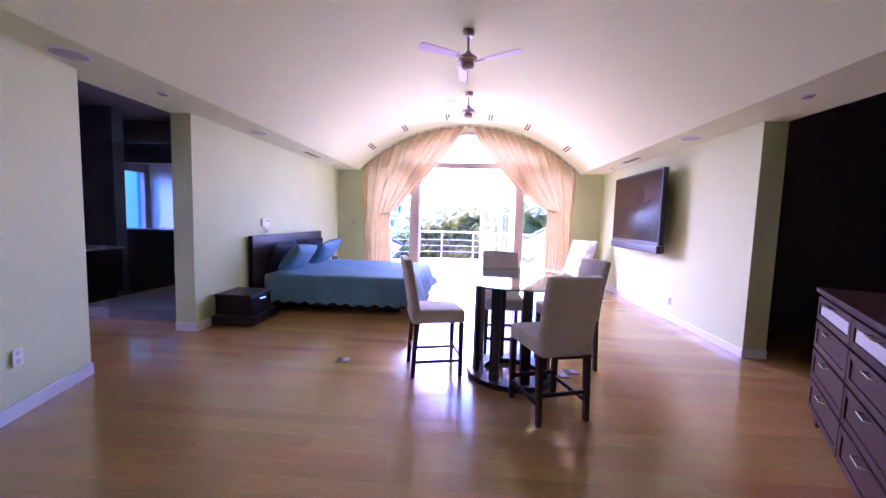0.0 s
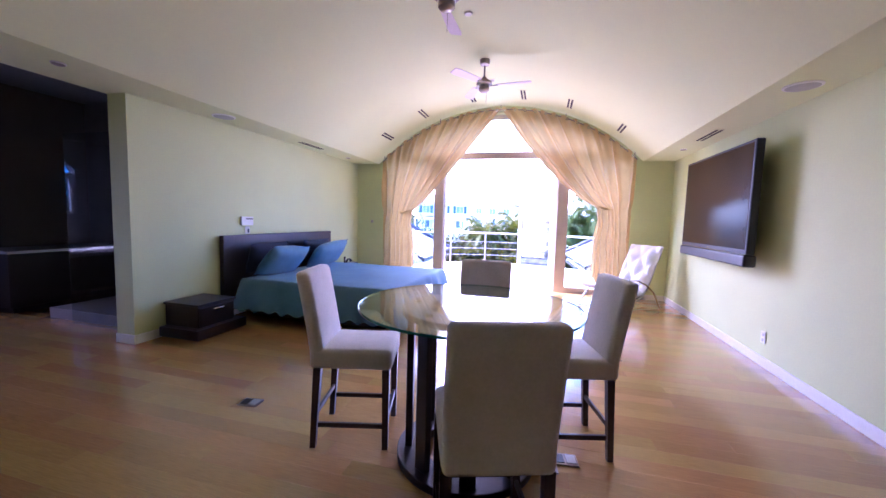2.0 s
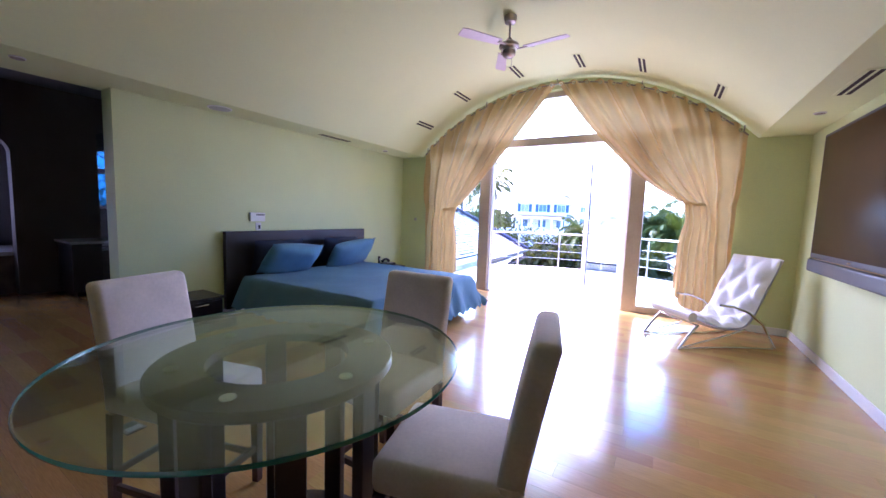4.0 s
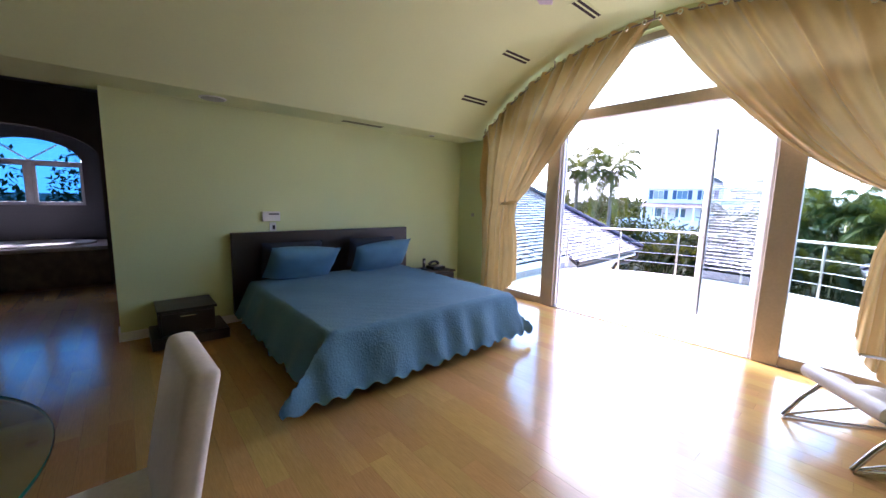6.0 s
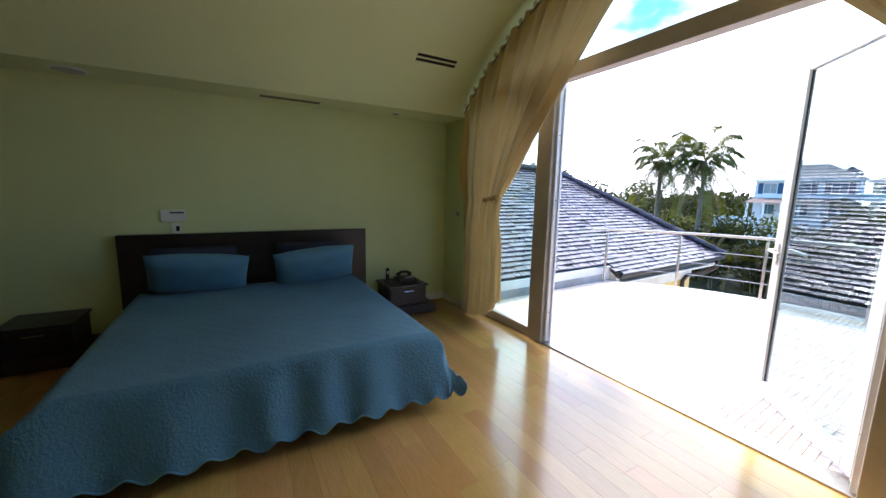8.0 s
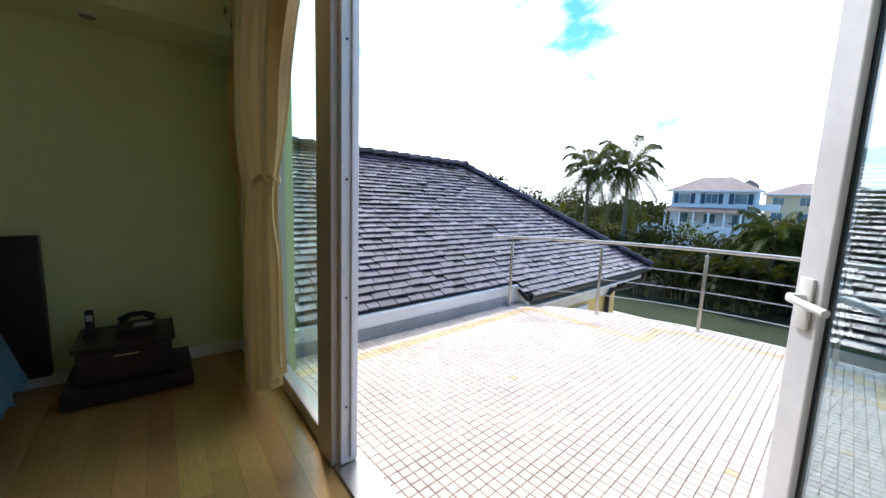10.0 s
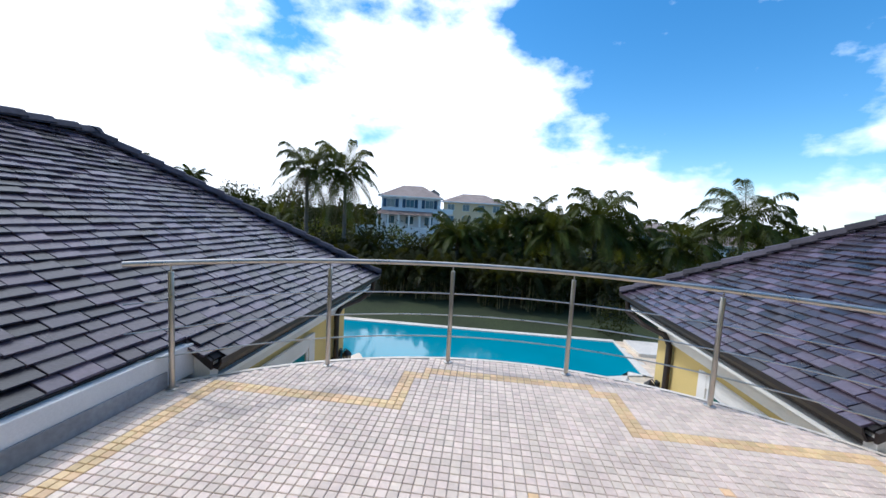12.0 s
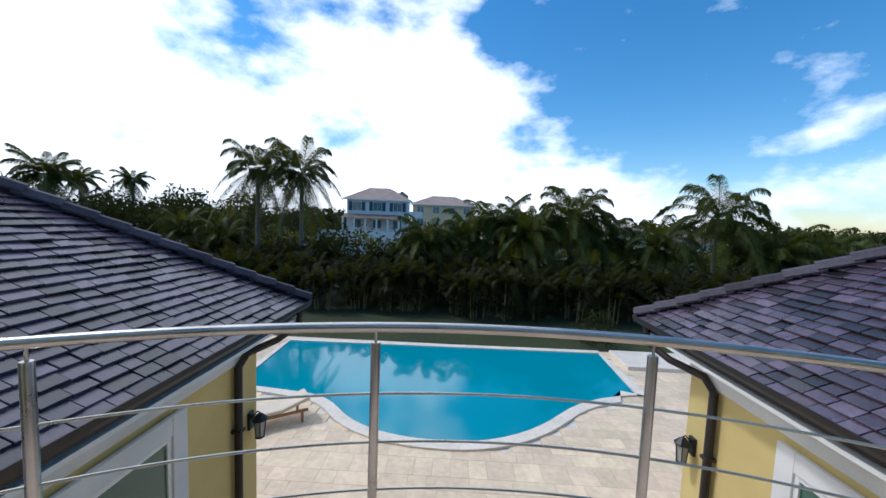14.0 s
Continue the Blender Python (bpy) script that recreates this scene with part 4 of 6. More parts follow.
bm = grid(40, 72, lambda u, v: tuft(u, v, True))
grid(40, 72, lambda u, v: tuft(u, v, False), bm)
bmesh.ops.remove_doubles(bm, verts=bm.verts, dist=0.004)
bmesh.ops.recalc_face_normals(bm, faces=bm.faces)
part("cushion", bm, LEATHER, lc, "white button-tufted leather cushion", 60)
part("bolster", tube([(-0.31, 0.49, 0.385), (0.31, 0.49, 0.385)], 0.055, 14), LEATHER, lc, smooth=50)
for s in (-1, 1):
    x = s * 0.30
    part("front_leg", tube([(x, 0.40, 0.29), (x, 0.52, 0.16), (x, 0.62, 0.012)], 0.016, 8), CHROME, lc, smooth=50)
    part("runner", tube([(x, 0.62, 0.012), (x, 0.40, 0.075), (x, 0.05, 0.16), (x, -0.20, 0.235)], 0.011, 8), CHROME, lc, smooth=50)
    part("armrest", tube([(x * 1.1, 0.18, 0.53), (x * 1.1, 0.0, 0.51), (x * 1.1, -0.20, 0.44), (x * 1.1, -0.40, 0.30), (x * 1.1, -0.58, 0.012)], 0.014, 8), CHROME, lc, smooth=50)
    part("floor_runner", tube([(x, 0.62, 0.012), (x * 0.9, 0.30, 0.012), (x * 0.9, -0.10, 0.012), (x * 1.1, -0.58, 0.012)], 0.010, 8), CHROME, lc, smooth=50)
part("cross_bar", tube([(-0.30, 0.40, 0.28), (0.30, 0.40, 0.28)], 0.012, 8), CHROME, lc, smooth=50)
part("cross_bar", tube([(-0.33, -0.30, 0.38), (0.33, -0.30, 0.38)], 0.012, 8), CHROME, lc, smooth=50)

# ---------------------------------------------------------------- drapes on the arched rod
Y_ROD = 9.085
rod = thing("curtain_rod", "thin arched curtain rod under the vault", "curtain rod")
part("bar", tube([(x, Y_ROD, vault(x) - 0.095) for x in np.linspace(-2.55, 2.55, 50)], 0.010, 8), NICKEL, rod, smooth=50)
for x in (-2.5, -1.25, 0.0, 1.25, 2.5):
    part("bracket", tube([(x, Y_ROD, vault(x) - 0.095), (x, Y_ROD, vault(x) - 0.01)], 0.008, 6), NICKEL, rod)


def drape_at(s):
    """Left and right cloth: width at the tie and the hem, pull of the free edge, height of the tie, rise of the inner hem."""
    w_tie, w_low, ctrl, sag, z_tie, lift = (0.67, 0.72, 1.39, 0.26, 1.54, 0.34) if s < 0 else (0.62, 0.66, 1.48, 0.18, 1.71, 0.46)

    def fn(u, v):
        """u from the outer edge to the free edge, v from the rod to the floor."""
        xt = -2.56 + 2.56 * u
        zt = vault(xt) - 0.055 - 0.014 * (1 + math.sin(2 * math.pi * u * 13))
        tz = z_tie + 0.05 * (u - 0.5)
        tx = -2.52 + w_tie * u ** 0.62
        ktie = 0.60
        if v < ktie:
            k = v / ktie
            x = bez(xt, -2.56 + ctrl * u ** 1.1, tx, k)
            z = bez(zt, zt * sag + tz * (1 - sag), tz, k)
            amp = 0.030 + 0.028 * math.sin(math.pi * k)
        else:
            k = (v - ktie) / (1 - ktie)
            bx = -2.52 + w_low * u ** 0.85
            x = tx + (bx - tx) * (k ** 0.6)
            x -= 0.05 * u * math.exp(-((k - 0.2) / 0.15) ** 2)
            z = tz + (0.025 + lift * u ** 3 - tz) * k
            amp = 0.030 + 0.02 * k
        pinch = math.exp(-((v - ktie) / 0.045) ** 2)
        wander = 1.5 * noise.noise(Vector((u * 2.6, v * 1.6, 7 + s))) + 0.5 * noise.noise(Vector((u * 7, v * 3, 2 + s)))
        wide = math.sin(2 * math.pi * 7.5 * u + wander)
        fine = math.sin(2 * math.pi * 13 * u + 2.2 * wander)
        top = max(0.0, 1 - v / 0.14)
        y = Y_ROD + amp * ((1 - top) * (0.75 * wide + 0.38 * fine) + top * fine) * (1 - 0.2 * pinch)
        y += 0.10 * min(1.0, v / ktie) ** 2 * min(1.0, 1.4 * u)
        y += 0.014 * noise.noise(Vector((u * 9, v * 7, s)))
        x += 0.016 * math.cos(2 * math.pi * 7.5 * u + wander) + 0.02 * noise.noise(Vector((u * 3, v * 5, 4 + s)))
        if x < -2.42:
            y = min(y, Y_BACK - 0.012)
        return Vector((s * -x if s > 0 else x, y, z))
    return fn


def tie_band(s, w, zc):
    """Gathered cloth band round the bunch, pulled up to the wall hook."""
    x_out, x_in = -2.52 + 0.52 * w, -2.52 + 1.0 * w
    cx, hw = (x_out + x_in) / 2, (x_in - x_out) / 2

    def fn(u, v):
        a = 2 * math.pi * u
        r = 1 + 0.05 * math.sin(9 * a + 3 * v)
        x = cx + hw * r * math.cos(a)
        y = Y_ROD + 0.085 + (0.072 + 0.008 * math.sin(math.pi * v)) * r * math.sin(a)
        z = zc + 0.14 * (x - cx) + (v - 0.5) * 0.045 + 0.006 * math.sin(5 * a)
        return Vector((s * -x if s > 0 else x, y, z))
    return fn


for s in (-1, 1):
    dp = thing("curtain", "gold silky full-length curtain tied back to the side", "curtain", "curtains at the arched window")
    fold = grid(170, 72, drape_at(s))
    part("drape", fold, DRAPE, dp, smooth=70)
    band = grid(64, 6, tie_band(s, 0.67, 1.545) if s < 0 else tie_band(s, 0.62, 1.715))
    bmesh.ops.remove_doubles(band, verts=band.verts, dist=0.002)
    part("tieback", band, DRAPE, dp, "gathered gold fabric tieback", 60)
    for i in range(13):
        x = s * (0.08 + 2.38 * i / 12)
        part("grommet", lathe([(0.014, -0.006), (0.026, -0.006), (0.029, 0), (0.026, 0.006), (0.014, 0.006), (0.014, -0.006)], 14, close=False), CHROME, dp, "steel grommet", 40, m=Matrix.Translation((x, Y_ROD - 0.050, vault(x) - 0.115)) @ pose(0, 0, 0, 90, 0, 0))


# ---------------------------------------------------------------- ceiling fans
def fan(y, turn):
    zt = vault(0)
    f = thing("ceiling_fan", "three-bladed ceiling fan in brushed nickel with pale blades", "ceiling fan", "ceiling fans", pose(0, y, zt, 0, 0, turn))
    part("canopy", lathe([(0.02, -0.085), (0.062, -0.075), (0.072, -0.03), (0.070, 0.0)], 24), NICKEL, f, smooth=40)
    part("rod", tube([(0, 0, -0.26), (0, 0, -0.07)], 0.012, 10), NICKEL, f, smooth=50)
    part("motor", lathe([(0.02, -0.24), (0.045, -0.27), (0.11, -0.315), (0.115, -0.345), (0.08, -0.365), (0.055, -0.37)], 28), NICKEL, f, smooth=40)
    part("switch_cup", lathe([(0.055, -0.372), (0.075, -0.385), (0.075, -0.43), (0.05, -0.455), (0.01, -0.46)], 24), NICKEL, f, smooth=40)
    part("collar", lathe([(0.082, -0.360), (0.086, -0.372), (0.06, -0.376)], 24), WHITE, f, smooth=40)
    for k in range(3):
        R2 = Matrix.Rotation(2 * math.pi * k / 3, 4, "Z") @ Matrix.Rotation(radians(11), 4, "X")
        bl = grid(8, 3, lambda u, v: Vector((0.16 + 0.50 * u, (v - 0.5) * (0.10 + 0.045 * u) * (1 - 0.2 * max(0, u - 0.93) / 0.07), -0.355)), thick=0.008)
        b3 = part("blade", bl, FANBLADE, f, "pale lilac-white blade", m=R2)
        part("blade_iron", B(0.08, -0.018, -0.362, 0.19, 0.018, -0.352, 0.003), NICKEL, b3)
    part("pull_chain", tube([(0.04, 0, -0.45), (0.04, 0, -0.62)], 0.0025, 5), NICKEL, f)


fan(4.80, 90)
fan(6.95, -5)


# ---------------------------------------------------------------- ceiling vents, speakers, downlights
def slot_vent(m, length, label):
    v = thing("ceiling_vent", label, "ceiling vent", "ceiling vents", m)
    part("frame", B(-0.07, -length / 2 - 0.015, -0.006, 0.07, length / 2 + 0.015, 0.002, 0.002), CEIL, v)
    for dx in (-0.028, 0.028):
        part("slot", B(dx - 0.016, -length / 2, -0.0085, dx + 0.016, length / 2, -0.0062), SLOT, v)


for x in (-2.16, -1.42, -0.47, 0.47, 1.28, 2.14):
    a = math.degrees(math.asin(x / R_V))
    slot_vent(pose(x, 8.46, vault(x), 0, a, 0), 0.48, "dark twin-slot air vent in the vault")
slot_vent(pose(-2.93, 7.05, Z_SOF, 0, 0, 0), 0.62, "dark twin-slot air vent in the soffit")
slot_vent(pose(2.93, 7.05, Z_SOF, 0, 0, 0), 0.62, "dark twin-slot air vent in the soffit")


def disc(name, x, y, r, material, label, category, z=Z_SOF):
    o = thing(name, label, category, category + "s", pose(x, y, z))
    part("rim", lathe([(r, 0.0), (r, -0.008), (r * 0.88, -0.012)], 32), WHITE, o, smooth=40)
    part("grille", lathe([(r * 0.86, -0.0122), (r * 0.8, -0.015), (0.01, -0.016)], 32), material, o, smooth=40)


disc("ceiling_speaker", -2.92, 2.78, 0.13, GREY, "round grey ceiling speaker grille in the soffit", "speaker")
disc("ceiling_speaker", -2.92, 5.25, 0.13, GREY, "round grey ceiling speaker grille in the soffit", "speaker")
disc("ceiling_speaker", 2.92, 5.25, 0.13, GREY, "round grey ceiling speaker grille in the soffit", "speaker")
disc("downlight", -2.95, 3.66, 0.05, NICKEL, "small recessed downlight in the soffit, unlit", "downlight")
disc("downlight", 2.95, 3.62, 0.05, NICKEL, "small recessed downlight in the soffit, unlit", "downlight")
disc("downlight", -2.95, 8.3, 0.05, NICKEL, "small recessed downlight in the soffit, unlit", "downlight")
disc("downlight", 2.95, 8.0, 0.05, NICKEL, "small recessed downlight in the soffit, unlit", "downlight")
disc("sprinkler_cover", 0.0, 5.72, 0.045, GREY, "small round sprinkler cover on the vault", "sprinkler", vault(0))
disc("sprinkler_cover", 0.0, 7.75, 0.045, GREY, "small round sprinkler cover on the vault", "sprinkler", vault(0))
# ================================================================ outside
OUT = pose(0, 9.4, 0, 0, 0, 4.3)
GZ = -4.0


def out_thing(name, label, category, group="", kind=""):
    return thing(name, label, category, group, OUT.copy(), kind)


# ground: one sheet to the horizon
bm = bmesh.new()
gr = grid(36, 36, lambda u, v: Vector(((u - 0.5) * 2400, (v - 0.5) * 2400, GZ - 0.06)))
solid("ground", gr, SOIL, "dark green planted ground", "ground")
solid("lawn", slab([(-24, 18.92), (20, 18.92), (22, 24.6), (-26, 24.6)], GZ - 0.055, GZ - 0.03), GRASS, "mown lawn strip behind the pool", "lawn", m=OUT.copy())

# terrace slab with curved front
TC, TR = 0.84, 3.80
HALF = 2.75
a_max = math.asin(HALF / TR)
front = [(TR * math.sin(a), TC + TR * math.cos(a)) for a in np.linspace(a_max, -a_max, 49)]
TZ = -0.02
solid("terrace", slab([(-HALF, 0.02), (HALF, 0.02)] + front, -0.40, TZ - 0.010), GROUT, "roof terrace slab under small square tiles", "terrace", m=OUT.copy())
curb_o = [((TR + 0.045) * math.sin(a), TC + (TR + 0.045) * math.cos(a)) for a in np.linspace(a_max, -a_max, 49)]
bm = bmesh.new()
lo = [bm.verts.new((*p, -0.42)) for p in curb_o]
hi = [bm.verts.new((*p, TZ - 0.004)) for p in curb_o]
li = [bm.verts.new((p[0], p[1], -0.42)) for p in front]
hi2 = [bm.verts.new((p[0], p[1], TZ - 0.004)) for p in front]
for i in range(48):
    bm.faces.new((lo[i], lo[i + 1], hi[i + 1], hi[i]))
    bm.faces.new((hi[i], hi[i + 1], hi2[i + 1], hi2[i]))
    bm.faces.new((li[i], li[i + 1], lo[i + 1], lo[i]))
bmesh.ops.recalc_face_normals(bm, faces=bm.faces)
solid("curb", bm, COPING, "white rounded edge of the terrace", "curb", m=OUT.copy())
solid("wall_terrace", slab([(-HALF, 0.0)] + [(HALF, 0.0)] + [((TR - 0.05) * math.sin(a), TC + (TR - 0.05) * math.cos(a)) for a in np.linspace(a_max, -a_max, 25)], GZ - 0.05, -0.42), YELLOW, "yellow stucco wall below the terrace", "wall", m=OUT.copy())
# facade of the house beside and above the room
solid("wall_facade", B(-9.5, 9.30, -4.05, -3.46, 9.44, 4.2), YELLOW, "yellow stucco house facade", "wall")
solid("wall_facade_east", B(3.46, 9.30, -4.05, 9.5, 9.44, 4.2), YELLOW, "yellow stucco house facade", "wall")

# wings left and right with hipped slate roofs
UE, UP = 2.55, 2.79          # eave lines: lower, and upper along the terrace
UR, VR = 5.84, 5.50          # ridge end
VT = 8.55                    # front eave
ZE, ZR = 0.14, 2.33
SL = (ZR - ZE) / (UR - UE)
V_STEP = 3.72


def wing(s, label):
    w = out_thing("house_wing", label, "house")

    def P(u, v, z):
        return (s * u, v, z)
    # walls
    wb = bmesh.new()
    WI, WV = 3.05, 8.0
    x0, x1 = sorted((s * WI, s * 8.7))
    box(wb, x0, 3.0, GZ, x1, WV, -0.12)
    part("wall", wb, YELLOW, w, "yellow stucco wall")
    band = bmesh.new()
    xa, xb = sorted((s * (WI - 0.02), s * (WI + 0.1)))
    box(band, xa, 3.0, -0.52, xb, WV + 0.02, -0.10, 0.01)
    part("wall_band", band, STUCCO, w, "white band under the eave")
    soff = slab([(s * (UE + 0.06), 3.4), (s * 9.0, 3.4), (s * 9.0, VT - 0.06), (s * (UE + 0.06), VT - 0.06)], -0.14, -0.10)
    part("soffit", soff, WHITE, w)
    # parapet between terrace and roof
    xa, xb = sorted((s * (HALF - 0.02), s * (HALF + 0.14)))
    part("parapet", B(xa, 0.03, -0.02, xb, V_STEP - 0.018, 0.245, 0.004), STUCCO, w, "white parapet strip")
    xa, xb = sorted((s * (HALF - 0.035), s * (HALF - 0.021)))
    part("skirting", B(xa, 0.03, -0.02, xb, V_STEP - 0.30, 0.11, 0.003), CEMENT, w, "grey cement skirting")
    # white return wall under the roof step
    part("return_wall", prism([(s * (UE + 0.03), -0.30), (s * (UE + 0.03), ZE - 0.05), (s * 3.4, ZE + SL * (3.4 - UE) - 0.07), (s * 3.4, -0.30)], V_STEP - 0.015, V_STEP + 0.08), STUCCO, w, "white stucco return wall under the roof step")
    xa, xb = sorted((s * (UE + 0.03), s * 3.4))
    part("return_base", B(xa, V_STEP - 0.015, GZ, xb, V_STEP + 0.08, -0.30), YELLOW, w, "yellow stucco wall")
    # roof deck under the shingles
    rb = bmesh.new()
    e = 0.03
    pts = {"a": (UP, 0.28), "b": (UP, V_STEP), "c": (UE, V_STEP), "d": (UE, VT)}
    hz = lambda u: ZE + SL * (u - UE) - e
    A, B2, C, D = [rb.verts.new(P(u, v, hz(u))) for u, v in pts.values()]
    R0, R1 = rb.verts.new(P(UR, 0.28, ZR - e)), rb.verts.new(P(UR, VR, ZR - e))
    F = rb.verts.new(P(2 * UR - UE, VT, ZE - e))
    G = rb.verts.new(P(2 * UR - UE, 0.28, ZE - e))
    rb.faces.new((A, B2, C, D, R1, R0))
    rb.faces.new((D, F, R1))
    rb.faces.new((F, G, R0, R1))
    bmesh.ops.recalc_face_normals(rb, faces=rb.faces)
    bmesh.ops.solidify(rb, geom=rb.faces[:], thickness=0.03)
    roof = part("roof", rb, ROOFBASE, w, "dark slate hipped roof")
    # fascia and gutter
    g = bmesh.new()
    prof = [(0.0, 0.0), (-0.02, -0.075), (-0.09, -0.09), (-0.125, -0.04), (-0.13, 0.012), (-0.118, 0.012), (-0.105, -0.035), (-0.08, -0.075), (-0.03, -0.06), (-0.012, 0.0)]

    def sweep(a, b3, out):
        va = [g.verts.new((a[0] + out[0] * -o, a[1] + out[1] * -o, a[2] + z)) for o, z in prof]
        vb = [g.verts.new((b3[0] + out[0] * -o, b3[1] + out[1] * -o, b3[2] + z)) for o, z in prof]
        n = len(prof)
        for i in range(n):
            g.faces.new((va[i], va[(i + 1) % n], vb[(i + 1) % n], vb[i]))
        g.faces.new(va)
        g.faces.new(vb[::-1])
    sweep(P(UE + 0.06, V_STEP, ZE - 0.03), P(UE + 0.06, VT + 0.05, ZE - 0.03), (-s, 0))
    sweep(P(UE - 0.05, VT - 0.06, ZE - 0.03), P(2 * UR - UE, VT - 0.06, ZE - 0.03), (0, 1))
    bmesh.ops.recalc_face_normals(g, faces=g.faces)
    part("gutter", g, GUTTER, w, "dark brown metal gutter")
    xa, xb = sorted((s * (UE + 0.062), s * (UE + 0.10)))
    part("fascia", B(xa, V_STEP, ZE - 0.20, xb, VT - 0.05, ZE - 0.035), GUTTER, w, "dark fascia board")
    xa, xb = sorted((s * UE, s * UP))
    part("eave_return", prism([(s * UE, ZE - 0.11), (s * UE, ZE - 0.03), (s * (UP + 0.1), ZE + SL * (UP + 0.1 - UE) - 0.035), (s * (UP + 0.1), ZE + SL * (UP + 0.1 - UE) - 0.10)], V_STEP - 0.045, V_STEP - 0.017), GUTTER, w, "dark trim at the roof step")
    for k in range(6):
        v = 4.3 + 0.85 * k
        xa, xb = sorted((s * (UE - 0.06), s * (UE + 0.06)))
        part("gutter_bracket", B(xa, v, ZE - 0.035, xb, v + 0.03, ZE - 0.022, 0.002), GUTTER, w)
    # downpipe at the corner
    vd = 7.45
    dp = tube([P(UE + 0.0, vd + 0.85, ZE - 0.10), P(UE + 0.02, vd + 0.85, ZE - 0.34), P(UE + 0.22, vd + 0.6, ZE - 0.50), P(WI - 0.07, vd + 0.2, ZE - 0.56), P(WI - 0.07, vd, ZE - 0.68), P(WI - 0.07, vd, GZ + 0.1)], 0.05, 8)
    part("downpipe", dp, GUTTER, w, "dark brown downpipe", 50)
    for zz in (-1.4, -2.9):
        xa, xb = sorted((s * (WI - 0.13), s * (WI + 0.01)))
        part("pipe_clip", B(xa, vd - 0.06, zz, xb, vd + 0.06, zz + 0.04, 0.004), GUTTER, w)
    # window on the side wall
    wv0, wv1, wz0, wz1 = 4.55, 6.35, -2.6, -0.78
    xw = s * (WI - 0.021)
    xa, xb = sorted((xw, s * (WI - 0.075)))
    wdw = part("window_lintel", B(xa, wv0, wz1, xb, wv1, wz1 + 0.20, 0.01), STUCCO, w, "white stucco window surround")
    part("surround_jamb", B(xa, wv0 - 0.20, wz0 - 0.20, xb, wv0, wz1 + 0.20, 0.01), STUCCO, wdw)
    part("surround_jamb", B(xa, wv1, wz0 - 0.20, xb, wv1 + 0.20, wz1 + 0.20, 0.01), STUCCO, wdw)
    part("window_sill", B(xa, wv0, wz0 - 0.20, xb, wv1, wz0, 0.01), STUCCO, wdw)
    xa, xb = sorted((xw, s * (WI - 0.035)))
    part("pane", B(xa, wv0 + 0.05, wz0 + 0.05, xb, wv1 - 0.05, wz1 - 0.05), GREENGLASS, wdw, "dark green glass")
    fr = bmesh.new()
    xa, xb = sorted((xw, s * (WI - 0.055)))
    box(fr, xa, wv0, wz0, xb, wv0 + 0.05, wz1, 0.004)
    box(fr, xa, wv1 - 0.05, wz0, xb, wv1, wz1, 0.004)
    box(fr, xa, wv0 + 0.05, wz0, xb, wv1 - 0.05, wz0 + 0.05, 0.004)
    box(fr, xa, wv0 + 0.05, wz1 - 0.05, xb, wv1 - 0.05, wz1, 0.004)
    box(fr, xa, (wv0 + wv1) / 2 - 0.025, wz0 + 0.05, xb, (wv0 + wv1) / 2 + 0.025, wz1 - 0.05, 0.004)
    part("window_frame", fr, WHITEFRAME, wdw)
    return roof, w


roof_l, wing_l = wing(-1, "yellow stucco wing with a hipped slate roof")
roof_r, wing_r = wing(1, "yellow stucco wing with a hipped slate roof")


def lantern(s):
    o = thing("wall_lantern", "black metal wall lantern with glass panes", "lantern", "wall lanterns", OUT @ pose(s * 3.03, 7.82, -1.45))
    part("back_plate", B(-0.02, -0.06, -0.12, 0.02, 0.06, 0.12, 0.006), BLACK, o)
    part("arm", tube([(-s * 0.02, 0, 0.05), (-s * 0.10, 0, 0.14), (-s * 0.13, 0, 0.12)], 0.010, 6), BLACK, o)
    part("roof_cap", lathe([(0.105, 0.02), (0.10, 0.035), (0.04, 0.10), (0.015, 0.12)], 8, at=(-s * 0.13, 0, 0)), BLACK, o)
    cage = bmesh.new()
    for k in range(6):
        a = 2 * math.pi * k / 6
        tube([(-s * 0.13 + 0.085 * math.cos(a), 0.085 * math.sin(a), 0.02), (-s * 0.13 + 0.06 * math.cos(a), 0.06 * math.sin(a), -0.22)], 0.007, 5, cage)
    part("cage", cage, BLACK, o)
    part("base", lathe([(0.02, -0.26), (0.065, -0.235), (0.065, -0.215)], 8, at=(-s * 0.13, 0, 0)), BLACK, o)
    part("glass", lathe([(0.055, -0.214), (0.078, 0.018)], 6, at=(-s * 0.13, 0, 0)), GREY, o, "frosted glass")


lantern(-1)
lantern(1)

# railing on the curved front
rail = out_thing("railing", "curved stainless steel terrace railing with thin rods", "railing")
RR = 3.70


def rim(a, z, r=RR):
    return (r * math.sin(a), TC + r * math.cos(a), z)


angs = [radians(k) for k in (-46.1, -27.4, -9.1, 9.1, 27.4, 46.1)]
sw = np.linspace(radians(-50.5), radians(50.5), 60)
part("top_rail", tube([rim(a, 0.985) for a in sw], 0.0225, 12), STEEL, rail, smooth=50)
for z in (0.71, 0.49, 0.27):
    part("rod", tube([rim(a, z - 0.02) for a in sw], 0.006, 6), STEEL, rail, smooth=50)
for a in angs:
    x, y, _ = rim(a, 0)
    ps = part("post", lathe([(0.021, TZ + 0.012), (0.021, 0.915), (0.019, 0.92)], 14, at=(x, y, 0)), STEEL, rail, smooth=40)
    part("spindle", lathe([(0.006, 0.919), (0.006, 0.966)], 8, at=(x, y, 0)), STEEL, ps)
    part("base_flange", lathe([(0.045, TZ), (0.045, TZ + 0.006), (0.025, TZ + 0.014)], 18, at=(x, y, 0)), STEEL, ps, smooth=40)

